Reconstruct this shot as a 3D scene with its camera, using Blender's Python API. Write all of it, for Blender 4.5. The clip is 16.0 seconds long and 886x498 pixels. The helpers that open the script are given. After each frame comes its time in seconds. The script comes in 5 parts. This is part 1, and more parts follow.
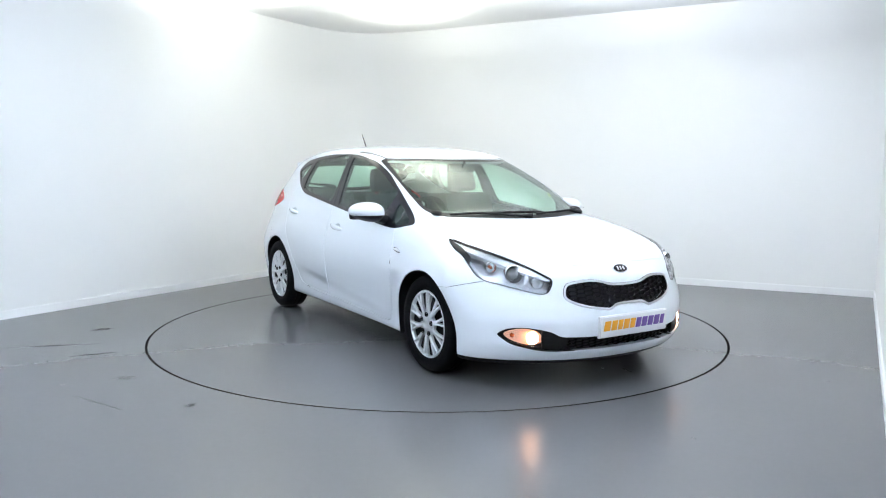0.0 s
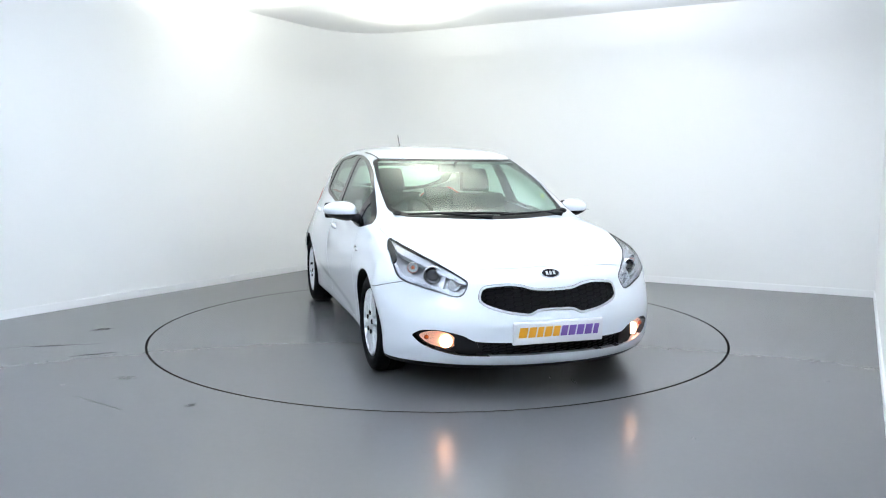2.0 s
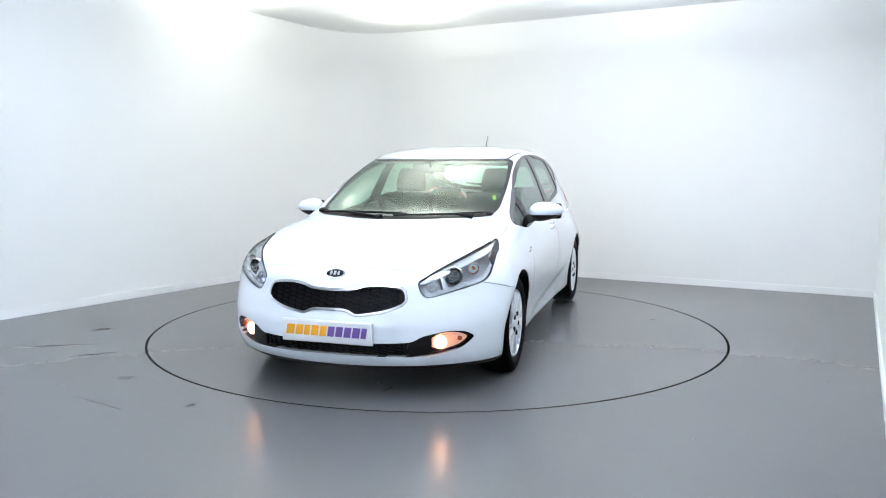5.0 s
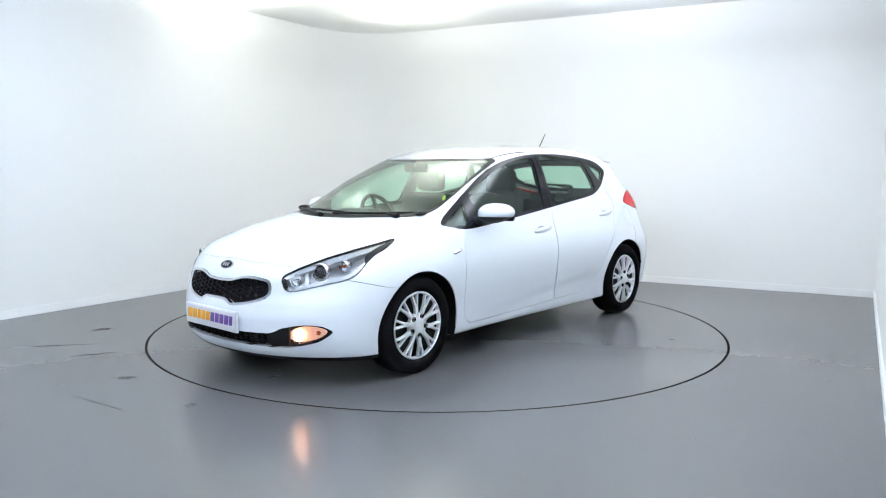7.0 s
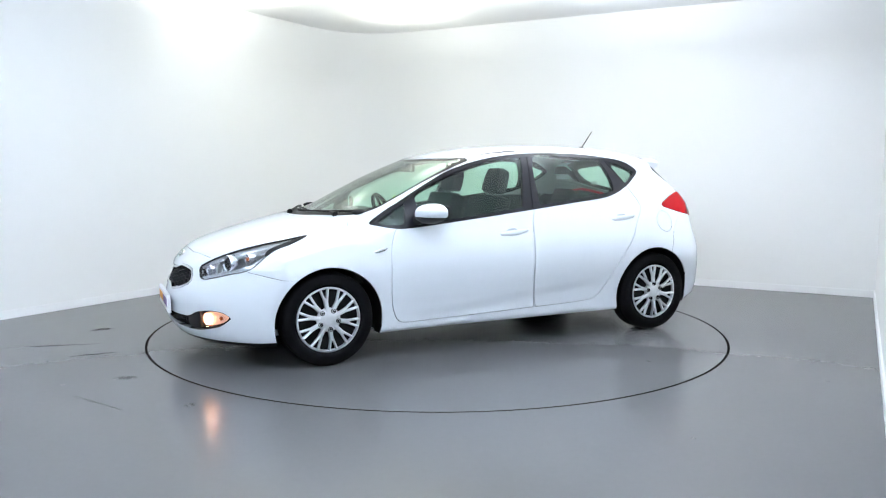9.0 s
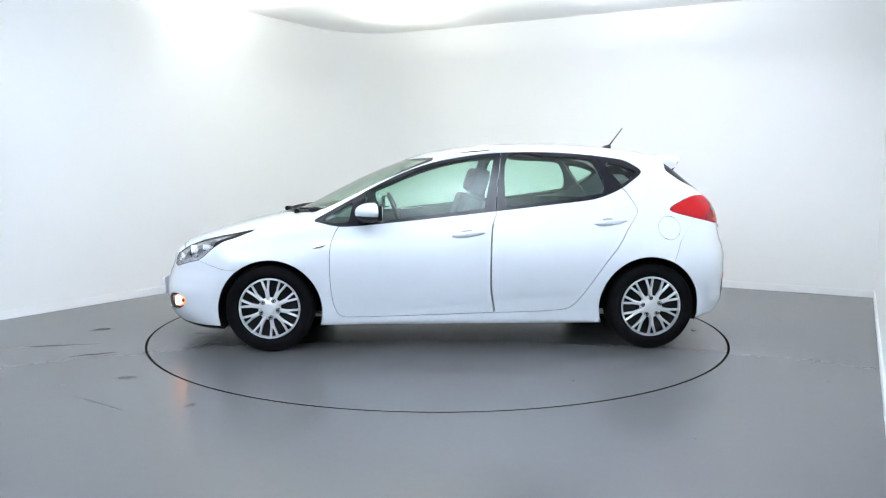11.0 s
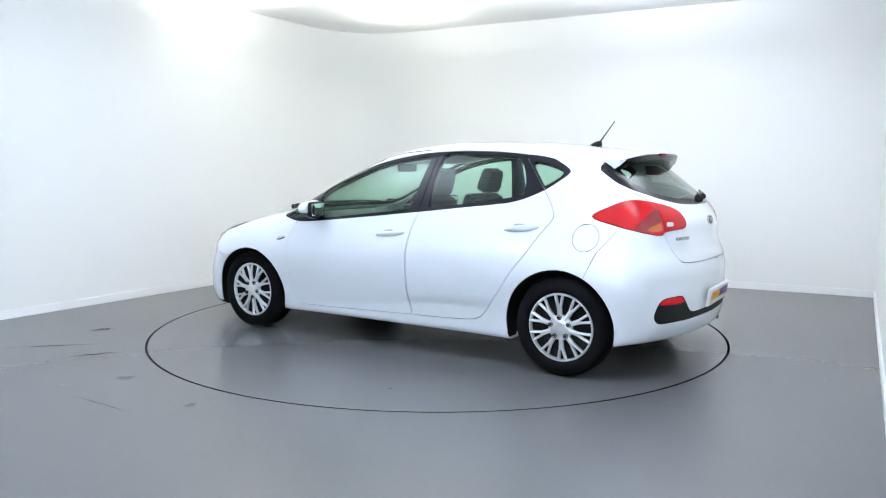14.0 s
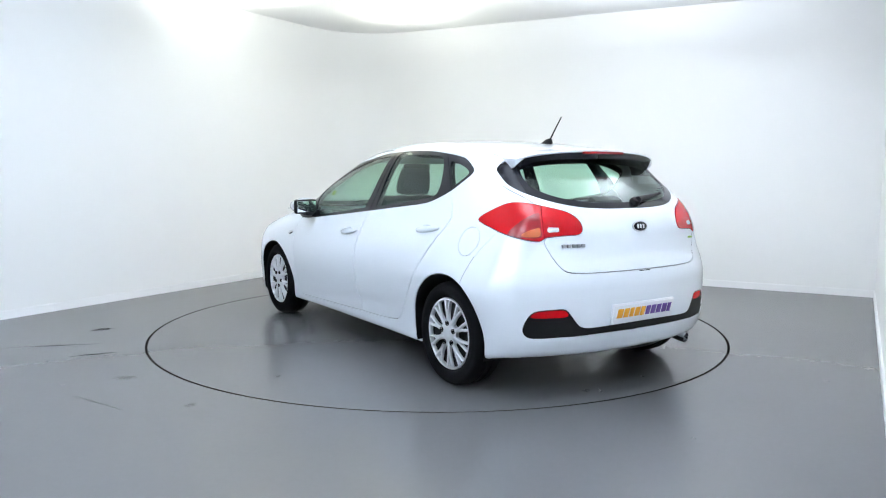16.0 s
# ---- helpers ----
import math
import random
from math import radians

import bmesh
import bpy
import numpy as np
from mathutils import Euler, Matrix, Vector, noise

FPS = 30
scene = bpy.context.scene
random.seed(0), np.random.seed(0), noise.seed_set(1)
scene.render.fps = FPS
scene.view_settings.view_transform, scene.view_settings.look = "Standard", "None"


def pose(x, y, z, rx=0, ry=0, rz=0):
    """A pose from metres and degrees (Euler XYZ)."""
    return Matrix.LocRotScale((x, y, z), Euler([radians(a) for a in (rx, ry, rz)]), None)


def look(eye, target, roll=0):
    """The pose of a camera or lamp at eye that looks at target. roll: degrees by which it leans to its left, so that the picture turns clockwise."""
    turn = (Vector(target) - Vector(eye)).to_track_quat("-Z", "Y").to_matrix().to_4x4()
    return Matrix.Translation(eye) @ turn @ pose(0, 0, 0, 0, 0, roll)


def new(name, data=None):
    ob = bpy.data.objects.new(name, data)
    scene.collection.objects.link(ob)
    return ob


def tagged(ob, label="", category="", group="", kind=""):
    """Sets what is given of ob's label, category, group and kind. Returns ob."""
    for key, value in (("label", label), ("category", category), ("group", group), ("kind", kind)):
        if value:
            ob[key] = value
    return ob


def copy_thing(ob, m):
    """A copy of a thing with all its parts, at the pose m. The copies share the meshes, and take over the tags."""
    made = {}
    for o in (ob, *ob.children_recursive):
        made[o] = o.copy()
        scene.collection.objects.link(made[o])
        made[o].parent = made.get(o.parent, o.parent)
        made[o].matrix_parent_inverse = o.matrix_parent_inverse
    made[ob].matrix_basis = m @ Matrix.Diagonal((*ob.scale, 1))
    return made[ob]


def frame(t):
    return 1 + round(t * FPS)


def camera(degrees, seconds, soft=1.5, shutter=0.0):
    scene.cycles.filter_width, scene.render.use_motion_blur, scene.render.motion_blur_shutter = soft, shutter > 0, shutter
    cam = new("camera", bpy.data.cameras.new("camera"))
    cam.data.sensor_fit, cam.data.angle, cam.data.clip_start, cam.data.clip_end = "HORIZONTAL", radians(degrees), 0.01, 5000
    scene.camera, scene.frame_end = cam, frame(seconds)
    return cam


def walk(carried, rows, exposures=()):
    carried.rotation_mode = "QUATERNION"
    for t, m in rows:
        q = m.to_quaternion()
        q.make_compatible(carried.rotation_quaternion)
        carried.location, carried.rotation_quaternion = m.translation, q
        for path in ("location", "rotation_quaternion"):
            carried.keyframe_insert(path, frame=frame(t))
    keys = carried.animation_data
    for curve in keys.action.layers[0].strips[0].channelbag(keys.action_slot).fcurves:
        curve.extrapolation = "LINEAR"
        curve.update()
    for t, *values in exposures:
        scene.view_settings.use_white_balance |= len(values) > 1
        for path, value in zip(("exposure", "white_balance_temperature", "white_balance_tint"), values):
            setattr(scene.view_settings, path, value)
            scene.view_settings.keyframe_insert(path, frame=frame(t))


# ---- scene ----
# ---- camera ----
cam = camera(61.4, 16.0, soft=1.1)
EYE = (0.0, -5.983, 1.255)
VIEW = look(EYE, (EYE[0] + 0.00637, EYE[1] + 0.99435, EYE[2] - 0.10591), 0.126)
walk(cam, [(0.0, VIEW), (16.0, VIEW)])

# heading of the car on the turntable: seconds, degrees
SPIN = [(0.0, 31.56), (0.5, 30.35), (1.0, 27.44), (1.5, 23.21), (2.0, 17.32), (2.5, 11.71), (3.0, 5.58), (3.5, -0.11),
        (4.0, -6.29), (4.2, -8.59), (4.7, -14.4), (5.2, -20.2), (5.7, -26.0), (6.3, -32.9), (6.5, -35.45), (7.0, -41.5), (7.5, -47.08),
        (8.0, -53.1), (8.5, -58.7), (9.0, -64.6), (9.2, -66.8), (9.7, -72.65), (10.2, -78.5), (10.7, -84.35), (11.3, -91.3),
        (11.5, -93.41), (12.0, -99.49), (12.5, -105.22), (13.0, -111.24), (13.5, -116.98), (14.0, -123.05),
        (14.5, -128.71), (15.0, -134.86), (15.5, -140.58), (16.0, -146.67)]
OFF_X, OFF_Y, TABLE_R = -0.135, 0.038, 2.213

# ---- light ----
world = bpy.data.worlds.new("world")
scene.world = world
world.use_nodes = True
world.node_tree.nodes["Background"].inputs[0].default_value = (0.8, 0.86, 1.0, 1)
world.node_tree.nodes["Background"].inputs[1].default_value = 0.3
scene.view_settings.exposure = -0.07


def up_lamp(name, x, y, sx, sy, power, color, turn=-27.75, z=2.5):
    lamp = bpy.data.lights.new(name, "AREA")
    lamp.shape, lamp.size, lamp.size_y, lamp.energy, lamp.color = "RECTANGLE", sx, sy, power, color
    ob = new(name, lamp)
    ob.matrix_world = pose(x, y, z, 180, 0, turn)
    return ob


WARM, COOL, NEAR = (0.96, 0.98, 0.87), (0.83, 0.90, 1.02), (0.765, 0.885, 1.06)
# up-facing lamps, themselves unseen: their light comes down off the white ceiling
# four follow glows seen or reflected in the glass; six are added fill
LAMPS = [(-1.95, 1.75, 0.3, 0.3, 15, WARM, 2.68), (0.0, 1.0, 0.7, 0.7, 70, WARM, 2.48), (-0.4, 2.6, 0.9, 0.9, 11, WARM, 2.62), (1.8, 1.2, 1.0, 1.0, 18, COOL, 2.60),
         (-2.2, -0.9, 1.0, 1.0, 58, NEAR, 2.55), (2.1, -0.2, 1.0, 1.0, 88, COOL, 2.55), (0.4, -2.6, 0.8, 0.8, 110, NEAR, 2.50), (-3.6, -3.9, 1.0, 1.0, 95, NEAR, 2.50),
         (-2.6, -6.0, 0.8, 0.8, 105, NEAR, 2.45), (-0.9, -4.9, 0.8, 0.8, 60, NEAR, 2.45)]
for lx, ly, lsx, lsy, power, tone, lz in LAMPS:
    up_lamp("unseen_uplight", lx, ly, lsx, lsy, power, tone, z=lz)


# ---- materials ----
def mat(name, color, rough=0.5, metal=0.0, vary=0.0, scale=8.0, bump=0.0, coat=0.0, spec=0.5, fine=90.0, emit=0.0, rvary=0.0):
    m = bpy.data.materials.new(name)
    m.use_nodes = True
    nt = m.node_tree
    b = nt.nodes["Principled BSDF"]
    b.inputs["Base Color"].default_value = (*color, 1)
    b.inputs["Roughness"].default_value = rough
    b.inputs["Metallic"].default_value = metal
    b.inputs["Coat Weight"].default_value = coat
    b.inputs["Coat Roughness"].default_value = 0.03
    b.inputs["Specular IOR Level"].default_value = spec
    if emit:
        b.inputs["Emission Color"].default_value = (*color, 1)
        b.inputs["Emission Strength"].default_value = emit
    tc = nt.nodes.new("ShaderNodeTexCoord")
    if vary or rvary:
        n1 = nt.nodes.new("ShaderNodeTexNoise")
        n1.inputs["Scale"].default_value = scale
        n1.inputs["Detail"].default_value = 6
        nt.links.new(tc.outputs["Object"], n1.inputs["Vector"])
        n2 = nt.nodes.new("ShaderNodeTexNoise")
        n2.inputs["Scale"].default_value = fine
        n2.inputs["Detail"].default_value = 3
        nt.links.new(tc.outputs["Object"], n2.inputs["Vector"])
        add = nt.nodes.new("ShaderNodeMath")
        add.operation = "ADD"
        nt.links.new(n1.outputs["Fac"], add.inputs[0])
        nt.links.new(n2.outputs["Fac"], add.inputs[1])
        if vary:
            ramp = nt.nodes.new("ShaderNodeMapRange")
            ramp.inputs["From Min"].default_value, ramp.inputs["From Max"].default_value = 0.6, 1.4
            ramp.inputs["To Min"].default_value, ramp.inputs["To Max"].default_value = 1 - vary, 1 + vary
            nt.links.new(add.outputs[0], ramp.inputs["Value"])
            mul = nt.nodes.new("ShaderNodeVectorMath")
            mul.operation = "SCALE"
            mul.inputs[0].default_value = color
            nt.links.new(ramp.outputs[0], mul.inputs["Scale"])
            nt.links.new(mul.outputs[0], b.inputs["Base Color"])
        if rvary:
            rr = nt.nodes.new("ShaderNodeMapRange")
            rr.inputs["From Min"].default_value, rr.inputs["From Max"].default_value = 0.15, 0.85
            rr.inputs["To Min"].default_value, rr.inputs["To Max"].default_value = rough - rvary, rough + rvary
            nt.links.new(n1.outputs["Fac"], rr.inputs["Value"])
            nt.links.new(rr.outputs[0], b.inputs["Roughness"])
    if bump:
        nb = nt.nodes.new("ShaderNodeTexNoise")
        nb.inputs["Scale"].default_value = fine
        nb.inputs["Detail"].default_value = 4
        nt.links.new(tc.outputs["Object"], nb.inputs["Vector"])
        bp = nt.nodes.new("ShaderNodeBump")
        bp.inputs["Strength"].default_value = bump
        bp.inputs["Distance"].default_value = 0.004
        nt.links.new(nb.outputs["Fac"], bp.inputs["Height"])
        nt.links.new(bp.outputs[0], b.inputs["Normal"])
    return m


def glass_mat(name, tint, gloss_rough=0.01, ior=1.5):
    m = bpy.data.materials.new(name)
    m.use_nodes = True
    nt = m.node_tree
    nt.nodes.remove(nt.nodes["Principled BSDF"])
    out = nt.nodes["Material Output"]
    tr = nt.nodes.new("ShaderNodeBsdfTransparent")
    tr.inputs[0].default_value = (*tint, 1)
    gl = nt.nodes.new("ShaderNodeBsdfGlossy")
    gl.inputs["Roughness"].default_value = gloss_rough
    lw = nt.nodes.new("ShaderNodeLayerWeight")
    lw.inputs["Blend"].default_value = 0.5
    pw = nt.nodes.new("ShaderNodeMath")
    pw.operation = "POWER"
    pw.inputs[1].default_value = 5.0
    fr = nt.nodes.new("ShaderNodeMapRange")
    fr.inputs["To Min"].default_value, fr.inputs["To Max"].default_value = ((ior - 1) / (ior + 1)) ** 2, 1.0
    nt.links.new(lw.outputs["Facing"], pw.inputs[0])
    nt.links.new(pw.outputs[0], fr.inputs["Value"])
    mx = nt.nodes.new("ShaderNodeMixShader")
    nt.links.new(fr.outputs[0], mx.inputs[0])
    nt.links.new(tr.outputs[0], mx.inputs[1])
    nt.links.new(gl.outputs[0], mx.inputs[2])
    nt.links.new(mx.outputs[0], out.inputs["Surface"])
    return m


WALL = mat("wall_paint", (0.80, 0.80, 0.79), 0.6, vary=0.012, scale=0.8, bump=0.04, fine=220)
CEIL = mat("ceiling_paint", (0.82, 0.82, 0.82), 0.7, vary=0.01, scale=0.7, bump=0.03, fine=200)
SKIRT = mat("gloss_white_trim", (0.82, 0.82, 0.82), 0.35, vary=0.01)
FLOOR = mat("grey_vinyl_floor", (0.104, 0.105, 0.107), 0.26, vary=0.022, scale=1.6, fine=26, spec=0.40)
TABLE = mat("turntable_vinyl", (0.104, 0.105, 0.107), 0.26, vary=0.022, scale=1.6, fine=26, spec=0.40)
GAP = mat("dark_brown_gap", (0.016, 0.013, 0.010), 0.9, spec=0.1)
PAINT = mat("white_car_paint", (0.735, 0.775, 0.82), 0.30, coat=1.0, vary=0.008, scale=3.0)
BLACK = mat("black_plastic", (0.008, 0.008, 0.009), 0.48, spec=0.2, vary=0.12, scale=20, bump=0.05, fine=400)
GLOSSBLACK = mat("gloss_black_trim", (0.010, 0.010, 0.014), 0.16, spec=0.28)
RUBBER = mat("tyre_rubber", (0.006, 0.006, 0.007), 0.75, spec=0.06, vary=0.15, scale=14, bump=0.05, fine=260)
ALLOY = mat("silver_wheel_cover", (0.78, 0.79, 0.81), 0.30, metal=0.7, vary=0.04, scale=20)
CHROME = mat("chrome", (0.60, 0.61, 0.63), 0.12, metal=1.0)
DARKMETAL = mat("dark_steel", (0.10, 0.10, 0.105), 0.45, metal=0.8, vary=0.15, scale=20)
SEAT = mat("charcoal_seat_cloth", (0.020, 0.022, 0.026), 0.85, vary=0.15, scale=40, bump=0.2, fine=500)
CABIN = mat("dark_grey_cabin_plastic", (0.05, 0.052, 0.056), 0.6, vary=0.08, scale=30, bump=0.05, fine=400)
LINING = mat("pale_grey_roof_lining", (0.42, 0.43, 0.43), 0.9, vary=0.04, scale=30)
GLASS = glass_mat("green_tinted_glass", (0.82, 0.93, 0.87), 0.12, 1.45)
CLEAR = glass_mat("clear_lens", (0.95, 0.96, 0.97))
REDLENS = mat("red_lens", (0.50, 0.003, 0.007), 0.14, spec=0.22, coat=0.12, vary=0.06, scale=30)
AMBER = mat("amber_lens", (0.50, 0.09, 0.02), 0.14, coat=0.25)
SILVER = mat("lamp_reflector", (0.72, 0.73, 0.75), 0.18, metal=1.0)
TRIM = mat("pale_lamp_trim", (0.66, 0.67, 0.70), 0.22, metal=0.6)
GLOW = mat("fog_bulb_glow", (1.0, 0.54, 0.30), 0.3, emit=34.0)
# the bulb's warm glow on the bowl is put into its colour and emission
FOGBOWL = mat("glow_painted_fog_reflector", (0.80, 0.44, 0.30), 0.35, metal=0.4, emit=0.42)
LAMPGREY = mat("bright_lamp_housing", (0.34, 0.345, 0.36), 0.30, metal=0.75, vary=0.12, scale=18)
LETTER = mat("dull_chrome_letters", (0.36, 0.37, 0.39), 0.35, metal=0.7)
PLATE = mat("white_plate", (0.72, 0.72, 0.74), 0.3, vary=0.02)
ORANGE = mat("orange_print", (0.85, 0.38, 0.02), 0.4)
PURPLE = mat("purple_print", (0.16, 0.08, 0.33), 0.4)
MIRROR = mat("mirror_glass", (0.85, 0.87, 0.87), 0.02, metal=1.0)


# ---- mesh helpers ----
def mesh_of(name, verts, faces, material, smooth=True, angle=35):
    me = bpy.data.meshes.new(name)
    me.from_pydata([tuple(v) for v in verts], [], [tuple(f) for f in faces])
    me.materials.append(material)
    if smooth:
        me.shade_smooth()
        me.set_sharp_from_angle(angle=radians(angle))
    return me


def part(name, data, material, parent, label=""):
    """Links a bmesh or a mesh as one mesh object under a thing or a part."""
    if isinstance(data, bmesh.types.BMesh):
        me = bpy.data.meshes.new(name)
        bmesh.ops.recalc_face_normals(data, faces=data.faces[:])
        data.to_mesh(me)
        data.free()
        me.shade_smooth()
        me.set_sharp_from_angle(angle=radians(38))
    else:
        me = data
    if material is not None:
        me.materials.clear()
        me.materials.append(material)
    ob = new(name, me)
    ob.parent = parent
    if label:
        tagged(ob, label)
    return ob


def box(bm, x0, x1, y0, y1, z0, z1, bevel=0.0, m=None):
    r = bmesh.ops.create_cube(bm, size=1.0)
    vs = r["verts"]
    for v in vs:
        v.co = Vector(((x0 + x1) / 2 + v.co.x * (x1 - x0), (y0 + y1) / 2 + v.co.y * (y1 - y0), (z0 + z1) / 2 + v.co.z * (z1 - z0)))
    if bevel:
        es = {e for v in vs for e in v.link_edges}
        g = bmesh.ops.bevel(bm, geom=list(es), offset=bevel, segments=2, affect="EDGES", profile=0.6)
        vs = list({v for f in g["faces"] for v in f.verts} | {v for v in vs if v.is_valid})
    if m is not None:
        seen = set()
        stack = [v for v in vs if v.is_valid]
        while stack:
            v = stack.pop()
            if v in seen:
                continue
            seen.add(v)
            stack += [e.other_vert(v) for e in v.link_edges]
        for v in seen:
            v.co = m @ v.co
    return bm


def lathe(bm, profile, n=48, axis="y", center=(0, 0, 0), closed=True):
    """Revolves (radius, along) points round an axis through center."""
    rings = []
    for r, a in profile:
        ring = []
        for i in range(n):
            c, s = math.cos(2 * math.pi * i / n) * r, math.sin(2 * math.pi * i / n) * r
            p = {"y": (c, a, s), "x": (a, c, s), "z": (c, s, a)}[axis]
            ring.append(bm.verts.new((p[0] + center[0], p[1] + center[1], p[2] + center[2])))
        rings.append(ring)
    for k in range(len(rings) - 1):
        for i in range(n):
            j = (i + 1) % n
            bm.faces.new((rings[k][i], rings[k][j], rings[k + 1][j], rings[k + 1][i]))
    if closed:
        bm.faces.new(rings[0])
        bm.faces.new(rings[-1])
    return bm


# ---- room ----
CORNER, RIGHT = Vector((-1.122, 4.173)), Vector((4.333, 1.303))
AL, AR = radians(57.75 + 180), radians(-119.5)
LEFT_END = CORNER + 13.0 * Vector((math.cos(AL), math.sin(AL)))
RIGHT_END = RIGHT + 9.2 * Vector((math.cos(AR), math.sin(AR)))
H = 3.0


def wall_path():
    """The inner outline of the room, with the rounded corner behind the turntable."""
    d1 = (LEFT_END - CORNER).normalized()
    d2 = (RIGHT - CORNER).normalized()
    a, b = CORNER + d1 * 0.9, CORNER + d2 * 0.9
    arc = []
    for i in range(1, 12):
        t = i / 12
        arc.append(a * (1 - t) ** 2 + CORNER * 2 * t * (1 - t) + b * t * t)
    return [LEFT_END, a, *arc, b, RIGHT, RIGHT_END]


def strip(bm, pts, off0, off1, z0, z1):
    """A band of given thickness and height along a run of plan points (inside lies to the right of the run)."""
    n = len(pts)
    dirs = [(pts[min(i + 1, n - 1)] - pts[max(i - 1, 0)]).normalized() for i in range(n)]
    loops = []
    for p, d in zip(pts, dirs):
        nrm = Vector((d.y, -d.x))
        a, b = p + nrm * off0, p + nrm * off1
        loops.append([bm.verts.new((*a, z0)), bm.verts.new((*b, z0)), bm.verts.new((*b, z1)), bm.verts.new((*a, z1))])
    for k in range(n - 1):
        for i in range(4):
            j = (i + 1) % 4
            bm.faces.new((loops[k][i], loops[k][j], loops[k + 1][j], loops[k + 1][i]))
    bm.faces.new(loops[0])
    bm.faces.new(loops[-1])


def structure(name, bm, material, label):
    me = bpy.data.meshes.new(name)
    bmesh.ops.recalc_face_normals(bm, faces=bm.faces[:])
    bm.to_mesh(me)
    bm.free()
    me.materials.append(material)
    me.shade_smooth()
    me.set_sharp_from_angle(angle=radians(35))
    return tagged(new(name, me), label, kind="structure")


def build_room():
    path = wall_path()
    # the wall behind the camera is unseen, added to close the room
    runs = {"wall_back": path[:-1], "wall_right": [RIGHT, RIGHT_END], "wall_near": [RIGHT_END, LEFT_END]}
    for name, run in runs.items():
        bm = bmesh.new()
        strip(bm, run, -0.15, 0.0, 0.0, H)
        structure(name, bm, WALL, "smooth white painted studio wall")
        bm = bmesh.new()
        strip(bm, run, 0.0005, 0.014, 0.0, 0.066)
        strip(bm, run, 0.0005, 0.009, 0.066, 0.072)
        structure("baseboard_" + name[5:], bm, SKIRT, "low white skirting board")
    bm = bmesh.new()
    lim = [Vector((-9.5, -10.5)), Vector((6.5, -10.5)), Vector((6.5, 6)), Vector((-9.5, 6))]
    bm.faces.new([bm.verts.new((p.x, p.y, H)) for p in lim])
    top = bmesh.ops.extrude_face_region(bm, geom=bm.faces[:])
    for v in top["geom"]:
        if isinstance(v, bmesh.types.BMVert):
            v.co.z += 0.12
    structure("ceiling", bm, CEIL, "plain white ceiling")
    # floor sheet with a round hole for the turntable
    bm = bmesh.new()
    n = 192
    inner, outer, under = [], [], []
    for i in range(n):
        a = 2 * math.pi * i / n
        c, s = math.cos(a), math.sin(a)
        inner.append(bm.verts.new(((TABLE_R + 0.009) * c, (TABLE_R + 0.009) * s, 0)))
        k = 12.0 / max(abs(c), abs(s))
        outer.append(bm.verts.new((k * c, k * s, 0)))
        under.append(bm.verts.new(((TABLE_R + 0.009) * c, (TABLE_R + 0.009) * s, -0.14)))
    for i in range(n):
        j = (i + 1) % n
        bm.faces.new((inner[i], outer[i], outer[j], inner[j]))
        bm.faces.new((under[i], inner[i], inner[j], under[j])).material_index = 1
    structure("floor", bm, FLOOR, "worn grey vinyl studio floor with scuffs").data.materials.append(GAP)
    bm = bmesh.new()
    lathe(bm, [(TABLE_R + 0.3, -0.141), (TABLE_R + 0.3, -0.15)], 96, "z")
    structure("floor_pit", bm, GAP, "dark pit under the turntable rim")


build_room()


def build_turntable():
    bm = bmesh.new()
    lathe(bm, [(0.3, 0.0), (1.2, 0.0), (TABLE_R - 0.009, 0.0), (TABLE_R - 0.008, -0.001), (TABLE_R - 0.008, -0.13)], 192, "z")
    for f in bm.faces:
        f.material_index = 1 if f.calc_center_median().z < -0.004 else 0
    ob = structure("turntable", bm, TABLE, "round grey vinyl turntable flush with the floor")
    ob.data.materials.append(GAP)
    ob["kind"] = ""
    del ob["kind"]
    return tagged(ob, category="turntable")


turntable = build_turntable()
# ---- car body: one implicit shape, cut into its panels ----
def curve(xs, table):
    """Smooth interpolation through (x, value) points, monotone in x."""
    t = sorted(table)
    px, py = np.array([a for a, _ in t]), np.array([b for _, b in t])
    d = np.diff(py) / np.diff(px)
    m = np.empty_like(py)
    m[0], m[-1] = d[0], d[-1]
    m[1:-1] = np.where(d[1:] * d[:-1] > 0, 2 * d[1:] * d[:-1] / (d[1:] + d[:-1] + 1e-12), 0.0)
    x = np.clip(xs, px[0], px[-1])
    i = np.clip(np.searchsorted(px, x) - 1, 0, len(px) - 2)
    h = px[i + 1] - px[i]
    u = (x - px[i]) / h
    u2, u3 = u * u, u * u * u
    return (2 * u3 - 3 * u2 + 1) * py[i] + (u3 - 2 * u2 + u) * h * m[i] + (-2 * u3 + 3 * u2) * py[i + 1] + (u3 - u2) * h * m[i + 1]


def smax(a, b, k):
    d = np.clip(0.5 + 0.5 * (a - b) / k, 0, 1)
    return b + (a - b) * d + k * d * (1 - d)


def step(x, a, b):
    u = np.clip((x - a) / (b - a), 0, 1)
    return u * u * (3 - 2 * u)


